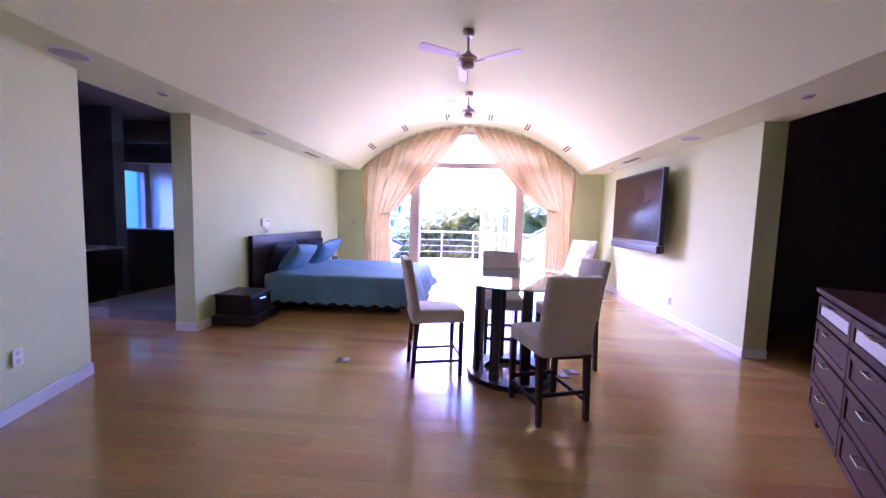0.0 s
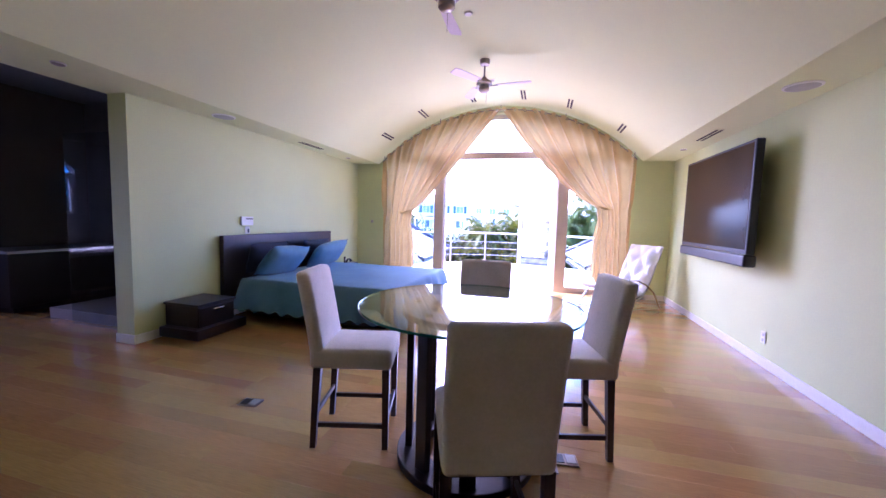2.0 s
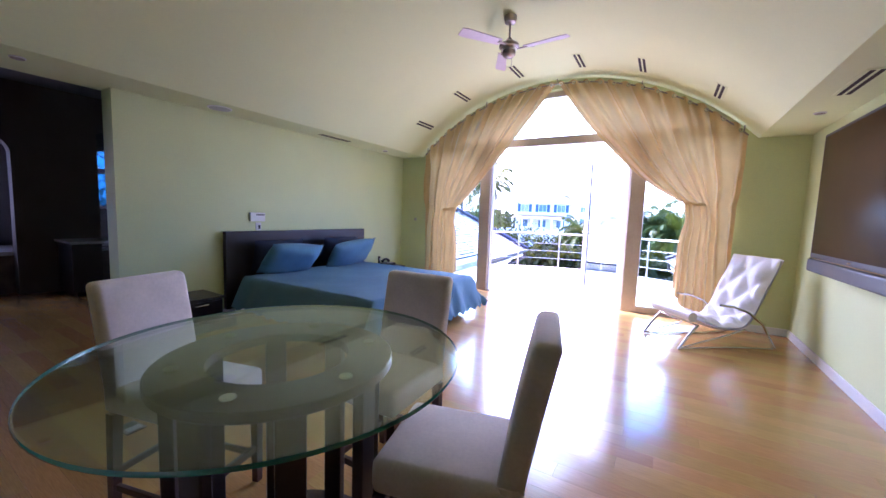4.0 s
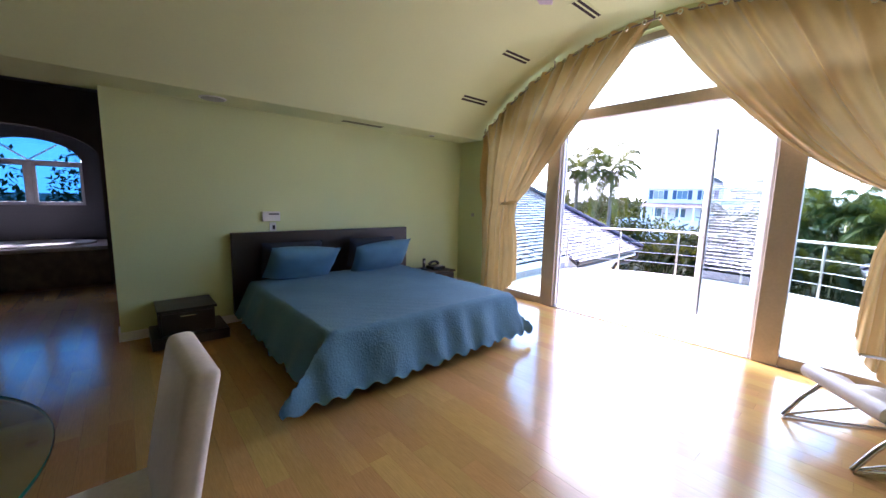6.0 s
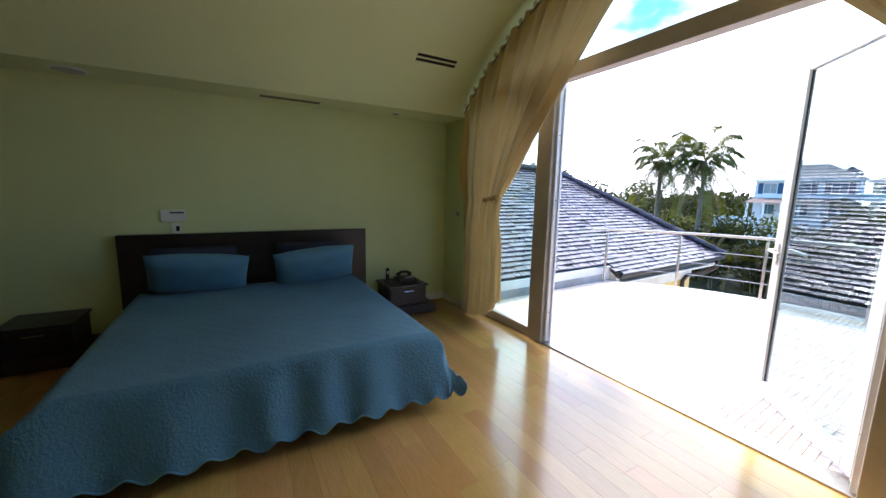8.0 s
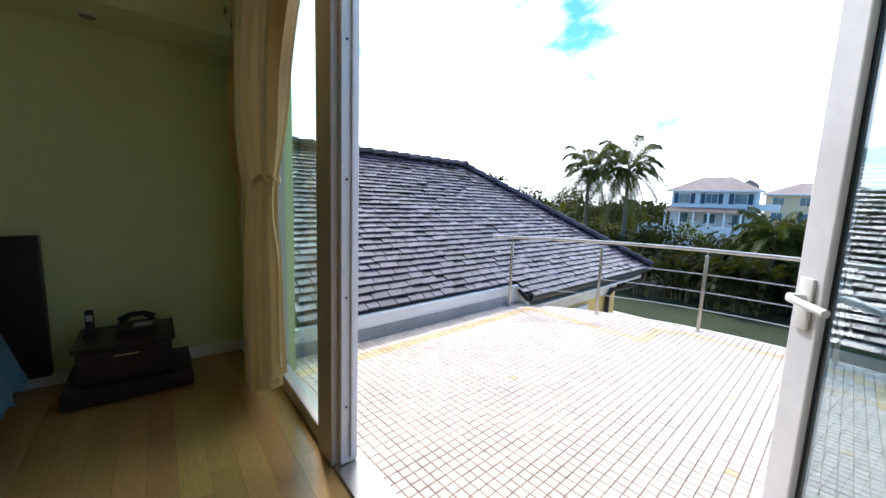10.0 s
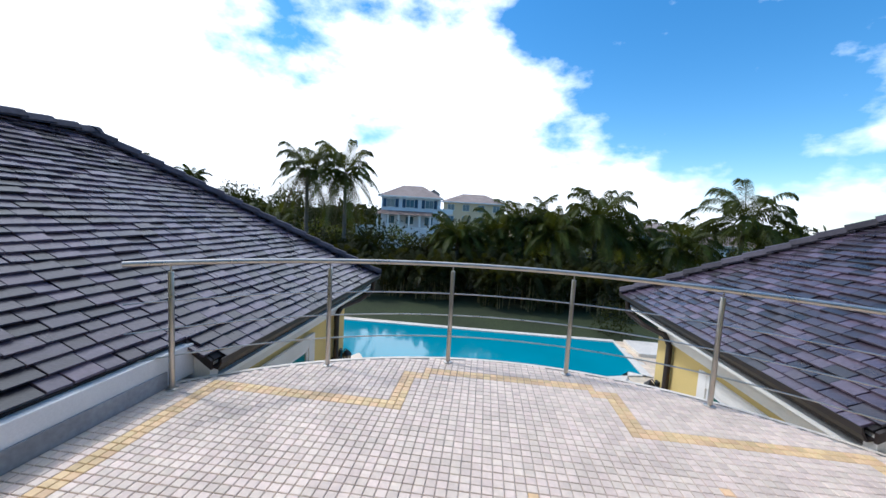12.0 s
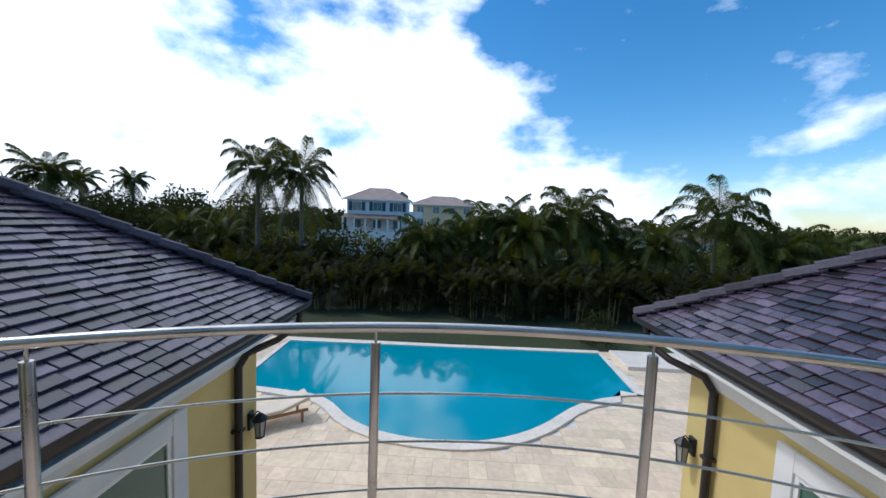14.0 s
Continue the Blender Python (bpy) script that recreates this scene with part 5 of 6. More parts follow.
# pool and deck (house directions as the terrace)
deck = solid("pool_deck", slab([(-14, 4.0), (14, 4.0), (14, 18.9), (-14, 18.9)], GZ - 0.05, GZ - 0.025), COPING, "pale mortar bed under the deck stones", "deck", m=OUT.copy())


def pool_outline():
    """Kite-like pool: straight far edge, straight sides, a bowed near edge."""
    pts = [(-7.2, 18.2), (6.0, 18.5), (5.8, 14.7)]
    pts += [(bez(5.8, 4.0, 2.9, k), bez(14.7, 14.4, 13.2, k)) for k in np.linspace(0.1, 1, 7)]
    pts += [(bez(2.9, 1.4, -0.3, k), bez(13.2, 11.6, 11.62, k)) for k in np.linspace(0.12, 1, 9)]
    pts += [(bez(-0.3, -2.4, -3.4, k), bez(11.62, 11.6, 12.9, k)) for k in np.linspace(0.12, 1, 8)]
    pts += [(bez(-3.4, -4.0, -4.8, k), bez(12.9, 13.6, 13.7, k)) for k in np.linspace(0.2, 1, 5)]
    pts += [(-7.0, 14.0)]
    return pts


PO = pool_outline()
pc = Vector((sum(p[0] for p in PO) / len(PO), sum(p[1] for p in PO) / len(PO)))
pool = out_thing("swimming_pool", "turquoise swimming pool with a pale stone coping", "pool")
part("water", slab(PO, GZ - 0.02, GZ + 0.012), WATER, pool, "still turquoise water")
bm = bmesh.new()
ou = []
n = len(PO)
for i, p in enumerate(PO):
    a, c = Vector(PO[i - 1]), Vector(PO[(i + 1) % n])
    t = (c - a).normalized()
    nn = Vector((t.y, -t.x))
    if nn.dot(Vector(p) - pc) < 0:
        nn = -nn
    ou.append((p[0] + nn.x * 0.34, p[1] + nn.y * 0.34))
lo = [bm.verts.new((*p, GZ + 0.05)) for p in PO]
hi = [bm.verts.new((*p, GZ + 0.05)) for p in ou]
lo2 = [bm.verts.new((*p, GZ - 0.02)) for p in PO]
hi2 = [bm.verts.new((*p, GZ - 0.02)) for p in ou]
for i in range(n):
    j = (i + 1) % n
    bm.faces.new((lo[i], lo[j], hi[j], hi[i]))
    bm.faces.new((lo2[i], lo2[j], lo[j], lo[i]))
    bm.faces.new((hi2[i], hi[i], hi[j], hi2[j]))
bmesh.ops.recalc_face_normals(bm, faces=bm.faces)
part("coping", bm, COPING, pool, "pale stone coping")
solid("planter_wall", B(6.5, 16.9, GZ - 0.02, 9.6, 18.7, GZ + 0.14, 0.02), COPING, "low pale stone wall beside the pool", "low wall", kind="", m=OUT.copy())

# sun lounger by the pool
lg = thing("sun_lounger", "teak sun lounger with a sand-coloured cushion by the pool", "lounger", m=OUT @ pose(-4.95, 11.95, GZ, 0, 0, -55))
for s in (-1, 1):
    part("side_rail", B(s * 0.30 - 0.025, -1.0, 0.27, s * 0.30 + 0.025, 0.95, 0.34, 0.006), TEAK, lg)
    for y in (-0.85, 0.8):
        part("leg", B(s * 0.30 - 0.03, y - 0.03, 0.0, s * 0.30 + 0.03, y + 0.03, 0.27, 0.006), TEAK, lg)
for k in range(10):
    part("slat", B(-0.275, -0.95 + 0.13 * k, 0.315, 0.275, -0.95 + 0.13 * k + 0.09, 0.335, 0.004), TEAK, lg)
part("cushion", B(-0.30, -1.0, 0.342, 0.30, 0.32, 0.44, 0.03, 3), CUSHION, lg)
part("back_cushion", B(-0.30, 0.0, 0.0, 0.30, 0.72, 0.10, 0.03, 3), CUSHION, lg, m=pose(0, 0.32, 0.345, 16, 0, 0))


# ---------------------------------------------------------------- plants
def frond_geo(length, rise, droop, n_leaf, leaf_len, leaf_w, seed, twist=0.0, hang=0.5):
    """One feathered palm leaf growing from the origin along +x. Returns verts and faces."""
    rnd = random.Random(seed)
    length /= math.sqrt(1 + 0.45 * max(0.0, rise) ** 2)
    V, Fc = [], []
    N = 12
    spine = []
    for i in range(N + 1):
        s = i / N
        spine.append(Vector((length * (s - 0.18 * s * s), 0, rise * s * length - droop * length * s ** 2.2)))
    for i in range(N):
        w = 0.022 * (1 - 0.8 * i / N) * length / 2.5
        a, b2 = spine[i], spine[i + 1]
        k = len(V)
        V += [a + Vector((0, w, 0)), a - Vector((0, w, 0)), b2 - Vector((0, w * 0.9, 0)), b2 + Vector((0, w * 0.9, 0))]
        Fc.append((k, k + 1, k + 2, k + 3))
    for j in range(n_leaf):
        s = 0.10 + 0.90 * (j + rnd.random() * 0.4) / n_leaf
        s = min(s, 0.995)
        f = s * N
        i = min(int(f), N - 1)
        p = spine[i].lerp(spine[i + 1], f - i)
        d2 = (spine[i + 1] - spine[i]).normalized()
        ll = leaf_len * (0.35 + 0.65 * math.sin(math.pi * min(1, 0.12 + s * 0.86))) * (0.85 + 0.3 * rnd.random())
        for sd in (-1, 1):
            side = Vector((0, sd, 0))
            fwd = 0.45 + 0.75 * s
            dirn = (side + d2 * fwd + Vector((0, 0, 0.25 - 0.5 * rnd.random() * hang))).normalized()
            mid = p + dirn * ll * 0.55
            tip = p + dirn * ll + Vector((0, 0, -ll * hang * (0.6 + 0.5 * rnd.random())))
            wv = d2 * leaf_w
            k = len(V)
            V += [p - wv * 0.4, p + wv * 0.4, mid + wv * 0.5, tip, mid - wv * 0.5]
            Fc.append((k, k + 1, k + 2, k + 3, k + 4))
    return V, Fc


def crown(n, seed, length, rise=(0.1, 1.1), droop=(0.35, 0.8), n_leaf=26, leaf_len=0.55, leaf_w=0.045, hang=0.5, base=(0, 0, 0)):
    rnd = random.Random(seed)
    V, Fc = [], []
    for i in range(n):
        q = i / max(1, n - 1)
        r = rise[0] + (rise[1] - rise[0]) * q
        dd = droop[1] + (droop[0] - droop[1]) * q
        v, f = frond_geo(length * (0.8 + 0.35 * rnd.random()), r, dd, n_leaf, leaf_len, leaf_w, seed * 100 + i, hang=hang)
        R2 = Matrix.Translation(base) @ Matrix.Rotation(i * 2.39996 + rnd.random() * 0.5, 4, "Z") @ Matrix.Rotation((rnd.random() - 0.5) * 0.5, 4, "X")
        k = len(V)
        V += [R2 @ p for p in v]
        Fc += [tuple(a + k for a in t) for t in f]
    return V, Fc


def coconut_palm(x, y, h, seed, fl=2.6, nf=26, lean=(0.0, 0.0), label="tall coconut palm with a feathery crown", dry=True, rise=(0.0, 1.4), droop=(0.55, 0.75), hang=0.9):
    t = thing("palm_tree", label, "palm tree", "palms beyond the hedge", pose(x, y, GZ - 0.05, 0, 0, seed * 47))
    pts = [(lean[0] * k * k * h, lean[1] * k * k * h, h * k) for k in np.linspace(0, 1, 14)]
    tb = tube(pts, [0.20 - 0.09 * k + 0.012 * (i % 2) + (0.10 * (1 - k * 8) if k < 0.12 else 0) for i, k in enumerate(np.linspace(0, 1, 14))], 10)
    part("trunk", tb, TRUNK, t, smooth=60)
    top = pts[-1]
    V, Fc = crown(nf, seed, fl, rise=rise, droop=droop, n_leaf=84, leaf_len=0.18 * fl, leaf_w=0.036, hang=hang, base=top)
    pydata("crown", V, Fc, FROND, t)
    if dry:
        V, Fc = crown(15, seed + 70, fl * 0.72, rise=(-1.3, -0.5), droop=(0.7, 0.9), n_leaf=22, leaf_len=0.5, leaf_w=0.05, hang=0.9, base=(top[0], top[1], top[2] - 0.2))
        pydata("dry_fronds", V, Fc, DRYFROND, t, "brown hanging dead fronds")
    return t


coconut_palm(-17.3, 38.2, 8.7, 1, 3.9, 25, rise=(-0.9, 1.9), droop=(1.0, 0.5), hang=0.8)
coconut_palm(-14.1, 38.6, 8.6, 2, 4.0, 26, rise=(-0.9, 1.9), droop=(1.0, 0.5), hang=0.8)
coconut_palm(5.8, 40.0, 5.7, 3, 4.4, 40, dry=False, rise=(-0.9, 2.0), droop=(1.0, 0.5), hang=0.8, label="broad bushy palm rising above the hedge")
coconut_palm(15.6, 40.0, 6.2, 4, 4.9, 30, dry=False, rise=(-0.9, 1.8), droop=(1.0, 0.5), hang=0.8, label="wide leaning palm above the hedge")
coconut_palm(19.5, 41.5, 4.6, 9, 4.2, 18, dry=False, rise=(0.0, 1.0), label="wide leaning palm above the hedge")
coconut_palm(0.4, 40.5, 5.2, 5, 3.6, 28, dry=False, label="short bushy palm above the hedge")
coconut_palm(-4.4, 37.5, 4.0, 6, 3.2, 26, dry=False, label="short bushy palm above the hedge")
coconut_palm(-31.5, 35.5, 7.6, 7, 2.9, 24, label="tall coconut palm beyond the wing roof")
coconut_palm(3.2, 44.0, 5.2, 8, 3.4, 26, dry=False, label="short bushy palm above the hedge")
coconut_palm(-43.0, 47.0, 8.2, 10, 2.5, 22, label="coconut palm far beyond the wing roof")
coconut_palm(-41.0, 51.0, 8.6, 11, 2.5, 22, label="coconut palm far beyond the wing roof")
for px, py, ph, sd, pl in ((-6.0, 40.0, 2.6, 22, 3.2), (-1.6, 39.5, 4.2, 23, 3.6), (2.6, 38.8, 4.6, 24, 3.6), (8.6, 41.5, 4.4, 25, 3.6), (11.6, 39.6, 4.0, 26, 3.8), (18.4, 38.4, 3.8, 27, 3.8), (22.5, 40.5, 3.6, 28, 3.8), (-20.5, 39.0, 3.4, 29, 3.2), (-25.0, 40.0, 3.8, 30, 3.4), (26.5, 43.0, 3.6, 31, 3.6)):
    coconut_palm(px, py, ph, sd, pl, 28, dry=False, rise=(-0.6, 1.8), droop=(0.95, 0.5), hang=0.8, label="full bushy palm rising above the hedge")
coconut_palm(-22.5, 42.0, 4.4, 12, 3.0, 22, dry=False, label="short bushy palm beyond the wing roof")


def areca(seed, h):
    """Clump of slim stalks with arching fronds."""
    rnd = random.Random(seed)
    t = thing("areca_palm", "dense areca palm clump in the garden hedge", "palm", "areca palms of the hedge")
    sb = bmesh.new()
    V, Fc = [], []
    for k in range(9):
        a, r = rnd.random() * 6.28, 0.15 + 0.65 * rnd.random()
        x, y = r * math.cos(a), r * math.sin(a)
        hh = h * (0.45 + 0.30 * rnd.random())
        tube([(x, y, 0), (x * 1.15, y * 1.15, hh * 0.5), (x * 1.4, y * 1.4, hh)], [0.05, 0.04, 0.03], 6, sb)
        v, f = crown(8, seed * 31 + k, h * 0.42, rise=(0.35, 1.6), droop=(0.5, 0.95), n_leaf=20, leaf_len=0.46, leaf_w=0.05, hang=0.55, base=(x * 1.4, y * 1.4, hh))
        q = len(V)
        V += v
        Fc += [tuple(i + q for i in g) for g in f]
    for k in range(10):
        a = rnd.random() * 6.28
        v, f = crown(2, seed * 77 + k, h * 0.34, rise=(0.2, 1.2), droop=(0.6, 0.9), n_leaf=14, leaf_len=0.45, leaf_w=0.055, base=(0.7 * math.cos(a), 0.7 * math.sin(a), h * (0.12 + 0.3 * rnd.random())))
        q = len(V)
        V += v
        Fc += [tuple(i + q for i in g) for g in f]
    part("stem", sb, STALK, t)
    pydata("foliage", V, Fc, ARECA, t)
    return t


rnd = random.Random(5)
protos = []
for k in range(4):
    protos.append(areca(k + 1, 4.3))
spots = []
for row, (yy, n0, x0, x1) in enumerate(((33.4, 27, -27, 24), (35.4, 24, -29, 27), (38.0, 22, -32, 30))):
    for i in range(n0):
        spots.append((x0 + (x1 - x0) * (i + 0.5 * (row % 2)) / n0 + rnd.uniform(-0.5, 0.5), yy + rnd.uniform(-0.5, 0.5), (0.74 + 0.04 * row) * rnd.uniform(0.82, 1.12)))
for i, (x, y, sc) in enumerate(spots):
    m = pose(x, y + 0.045 * x, GZ - 0.06, 0, 0, rnd.uniform(0, 360)) @ Matrix.Scale(sc, 4)
    if i < 4:
        protos[i].matrix_world = m
    else:
        c = copy_thing(protos[i % 4], m)
        c.scale = (sc, sc, sc)


def leafy(name, label, blobs, material, n_leaf, leaf, seed, kind="stuff"):
    """Loose foliage: many small leaves scattered through lumpy volumes (x, y, z, rx, ry, rz)."""
    rr = np.random.RandomState(seed)
    V, Fc = [], []
    for bx, by, bz, ax, ay, az in blobs:
        m = int(n_leaf * (ax * ay + ax * az + ay * az) / 3)
        d3 = rr.normal(size=(m, 3))
        d3 /= np.linalg.norm(d3, axis=1)[:, None]
        lump = 1 + 0.22 * np.sin(d3[:, 0] * 5 + bx) * np.cos(d3[:, 1] * 6 + by) + 0.15 * np.sin(d3[:, 2] * 9)
        rad = (0.62 + 0.42 * rr.rand(m)) * lump
        c = np.array([bx, by, bz]) + d3 * rad[:, None] * np.array([ax, ay, az])
        t1 = rr.normal(size=(m, 3))
        t1 /= np.linalg.norm(t1, axis=1)[:, None]
        t2 = np.cross(t1, d3 + 0.3 * rr.normal(size=(m, 3)))
        t2 /= np.linalg.norm(t2, axis=1)[:, None] + 1e-9
        L2 = leaf * (0.6 + 0.8 * rr.rand(m))[:, None]
        quad = np.stack([c - t1 * L2, c - t2 * L2 * 0.45, c + t1 * L2, c + t2 * L2 * 0.45], 1).reshape(-1, 3)
        k = len(V)
        V += quad.tolist()
        Fc += [(k + 4 * i, k + 4 * i + 1, k + 4 * i + 2, k + 4 * i + 3) for i in range(m)]
    ob = pydata(name, V, Fc, material)
    return tagged(ob, label, "foliage", "", kind)


rnd = random.Random(8)
bl = []
for i in range(90):
    x = rnd.uniform(-95, 95)
    y = rnd.uniform(44, 66)
    if -26 < x < -2 and y > 52:
        y = rnd.uniform(44, 50)
    bl.append((x, y, GZ + rnd.uniform(0.6, 2.2), rnd.uniform(2.0, 4.0), rnd.uniform(1.8, 3.0), rnd.uniform(1.6, 3.2)))
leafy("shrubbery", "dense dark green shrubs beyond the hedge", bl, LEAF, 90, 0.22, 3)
bl = []
for i in range(34):
    bl.append((rnd.uniform(-62, -21), rnd.uniform(44, 60), GZ + rnd.uniform(3.0, 6.4), rnd.uniform(1.8, 3.4), rnd.uniform(1.6, 2.6), rnd.uniform(1.4, 2.4)))
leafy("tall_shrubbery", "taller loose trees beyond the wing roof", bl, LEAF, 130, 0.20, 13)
bl = []
for i in range(26):
    bl.append((rnd.uniform(-24, 30), rnd.uniform(43, 58), GZ + rnd.uniform(2.2, 3.4), rnd.uniform(0.8, 1.8), rnd.uniform(0.8, 1.6), rnd.uniform(0.6, 1.3)))
leafy("sunlit_shrubs", "shrubs beyond the hedge, sunlight put into a yellow-green leaf colour", bl, LIME, 200, 0.15, 14)
bl = []
for i in range(150):
    x = rnd.uniform(-260, 260)
    y = rnd.uniform(100, 200)
    bl.append((x, y, GZ + rnd.uniform(1, 4.0), rnd.uniform(5, 10), rnd.uniform(4, 6), rnd.uniform(2.5, 4.5)))
leafy("far_woods", "distant band of trees on the horizon", bl, LEAF, 16, 0.8, 4)
leafy("round_shrub", "clipped round shrub at the end of the pool", [tuple((OUT @ Vector((6.4, 19.9, GZ + 0.7)))) + (1.0, 0.9, 0.9)], LEAF, 900, 0.07, 5, kind="")


# ---------------------------------------------------------------- neighbouring houses
def house(x, y, turn, w, d, storeys, wall, label, peak, shutters=True, porch=True, up=0.0):
    h = thing("neighbour_house", label, "house", "neighbouring houses", pose(x, y, GZ + up, 0, 0, turn))
    H = 2.55 * storeys
    part("wall", B(-w / 2, 0, -0.05 - up, w / 2, d, H), wall, h)
    rf = bmesh.new()
    o = 0.6
    ridge = max(0.4, (w - d) / 2)
    c = [rf.verts.new(p) for p in ((-w / 2 - o, -o, H), (w / 2 + o, -o, H), (w / 2 + o, d + o, H), (-w / 2 - o, d + o, H), (-ridge, d / 2, H + peak), (ridge, d / 2, H + peak))]
    for f in ((0, 1, 5, 4), (1, 2, 5), (2, 3, 4, 5), (3, 0, 4), (3, 2, 1, 0)):
        rf.faces.new([c[i] for i in f])
    part("roof", rf, FARROOF, h, "weathered tiled hip roof")
    part("eave", B(-w / 2 - o, -o, H - 0.22, w / 2 + o, -o + 0.12, H - 0.002), WHITE, h)
    nw = max(2, int(w / 3.2))
    for st in range(storeys):
        for i in range(nw):
            cx = -w / 2 + w * (i + 0.5) / nw
            z0 = 2.55 * st + 0.62
            if st == 0 and porch:
                z0 = 0.3
            wn2 = part("window", B(cx - 0.75, -0.05, z0, cx + 0.75, -0.012, z0 + 1.45), WHITE, h)
            for k in range(2):
                part("pane", B(cx - 0.68 + 0.70 * k, -0.075, z0 + 0.07, cx - 0.02 + 0.70 * k, -0.052, z0 + 1.38), FARGLASS, wn2)
            if shutters and st:
                for s in (-1, 1):
                    part("shutter", B(cx + s * 1.05 - 0.28, -0.09, z0, cx + s * 1.05 + 0.28, -0.012, z0 + 1.45, 0.02), SHUTTER, wn2, "dark blue louvred shutter")
    if porch:
        pr = bmesh.new()
        q = [pr.verts.new(p) for p in ((-w / 2, -0.012, 2.6), (w / 2 - 1, -0.012, 2.6), (w / 2 - 1, -3.2, 1.95), (-w / 2 - 0.4, -3.2, 1.95))]
        pr.faces.new(q)
        bmesh.ops.solidify(pr, geom=pr.faces[:], thickness=0.12)
        part("porch_roof", pr, FARROOF, h)
        for i in range(6):
            cx = -w / 2 + (w - 1.2) * i / 5
            part("porch_column", B(cx - 0.12, -3.05, 0, cx + 0.12, -2.8, 1.97), WHITE, h)
    return h


h1 = house(-18.2, 72.0, 9, 10.0, 6.5, 2, FARWALL, "two-storey white house with blue shutters and a tiled roof", 2.1, up=3.3)
part("dormer", prism([(3.0, 4.9), (3.0, 6.1), (3.9, 6.7), (4.8, 6.1), (4.8, 4.9)], 1.6, 5.0), FARROOF, h1, "small tiled dormer")
part("balcony", B(5.02, 0.4, 2.4, 7.4, 3.6, 3.3, 0.03), WHITE, h1, "white side balcony")
house(-9.2, 90.0, 8, 13.0, 8.0, 2, FARWALL2, "cream house with a tiled roof behind the palms", 2.0, False, False, up=3.5)
house(26.5, 86.0, -4, 8.0, 8.0, 2, FARWALL2, "small cream house half hidden by palms", 2.0, False, False, up=-0.7)
house(62.0, 92.0, -10, 16.0, 9.0, 1, FARWALL2, "low white house far off among trees", 2.0, False, False, up=-0.1)
house(46.0, 100.0, -10, 12.0, 8.0, 1, WHITE, "low white house far off among trees", 2.0, False, False, up=-0.1)
house(4.0, 110.0, 4, 10.0, 8.0, 2, FARWALL2, "cream house with a tiled roof behind the palms", 1.8, False, False)
solid("garden_wall", B(-24, 62.0, GZ - 0.05, -8.5, 62.25, GZ + 3.5), WHITE, "white boundary wall before the far house", "wall")

# clouds on a far shell ahead
R_SKY = 900.0


def shell(u, v):
    az = radians(-125 + 250 * u)
    el = radians(-1 + 84 * v)
    return Vector((R_SKY * math.cos(el) * math.sin(az), R_SKY * math.cos(el) * math.cos(az), R_SKY * math.sin(el)))


cl = pydata("backdrop", *(lambda b2: ([v.co.copy() for v in b2.verts], [tuple(v.index for v in f.verts) for f in b2.faces]))((lambda b2: (b2.verts.index_update(), b2)[1])(grid(60, 26, shell))), CLOUD)
tagged(cl, "bright broken cumulus clouds", "sky", "", "structure")
cl.visible_shadow = False

# trees outside the bathroom window
bl = [(-13.5, 1.0, -0.7, 2.2, 2.0, 2.8), (-14.5, 4.2, -0.8, 2.4, 2.2, 3.2), (-13.0, 7.5, -0.8, 2.2, 2.0, 3.0), (-16.0, -1.5, -0.6, 2.6, 2.2, 3.2)]
leafy("garden_trees", "dark green trees outside the bathroom window", bl, LEAF, 1500, 0.085, 12)
tr = thing("tree", "leafy garden tree outside the bathroom", "tree", m=pose(-14.2, 2.5, GZ - 0.06))
part("trunk", tube([(0, 0, 0), (0.1, 0.1, 1.5), (0.0, 0.3, 3.0)], [0.16, 0.12, 0.07], 8), TRUNK, tr, smooth=50)
# ================================================================ pieces: boards, tiles, shingles, deck stones
def quad_box(V, Fc, c, ax, ay, az, bev=0.0):
    """A block from its corner vectors, open below, with a small chamfer round the top. Returns nothing, adds to V and Fc."""
    k = len(V)
    b0 = [c, c + ax, c + ax + ay, c + ay]
    cx = (b0[0] + b0[2]) / 2
    low = b0
    mid = [p + az * (1 - bev / max(az.length, 1e-6)) for p in b0]
    lx, ly = ax.normalized() * bev, ay.normalized() * bev
    top = [b0[0] + az + lx + ly, b0[1] + az - lx + ly, b0[2] + az - lx - ly, b0[3] + az + lx - ly]
    V += low + mid + top
    for i in range(4):
        j = (i + 1) % 4
        Fc.append((k + i, k + j, k + 4 + j, k + 4 + i))
        Fc.append((k + 4 + i, k + 4 + j, k + 8 + j, k + 8 + i))
    Fc.append((k + 8, k + 9, k + 10, k + 11))


def piece_mesh(name, ax, ay, az, bev, material):
    V, Fc = [], []
    quad_box(V, Fc, Vector((0, 0, 0)), ax, ay, az, bev)
    me = bpy.data.meshes.new(name)
    me.from_pydata([tuple(v) for v in V], [], Fc)
    me.materials.append(material)
    return me


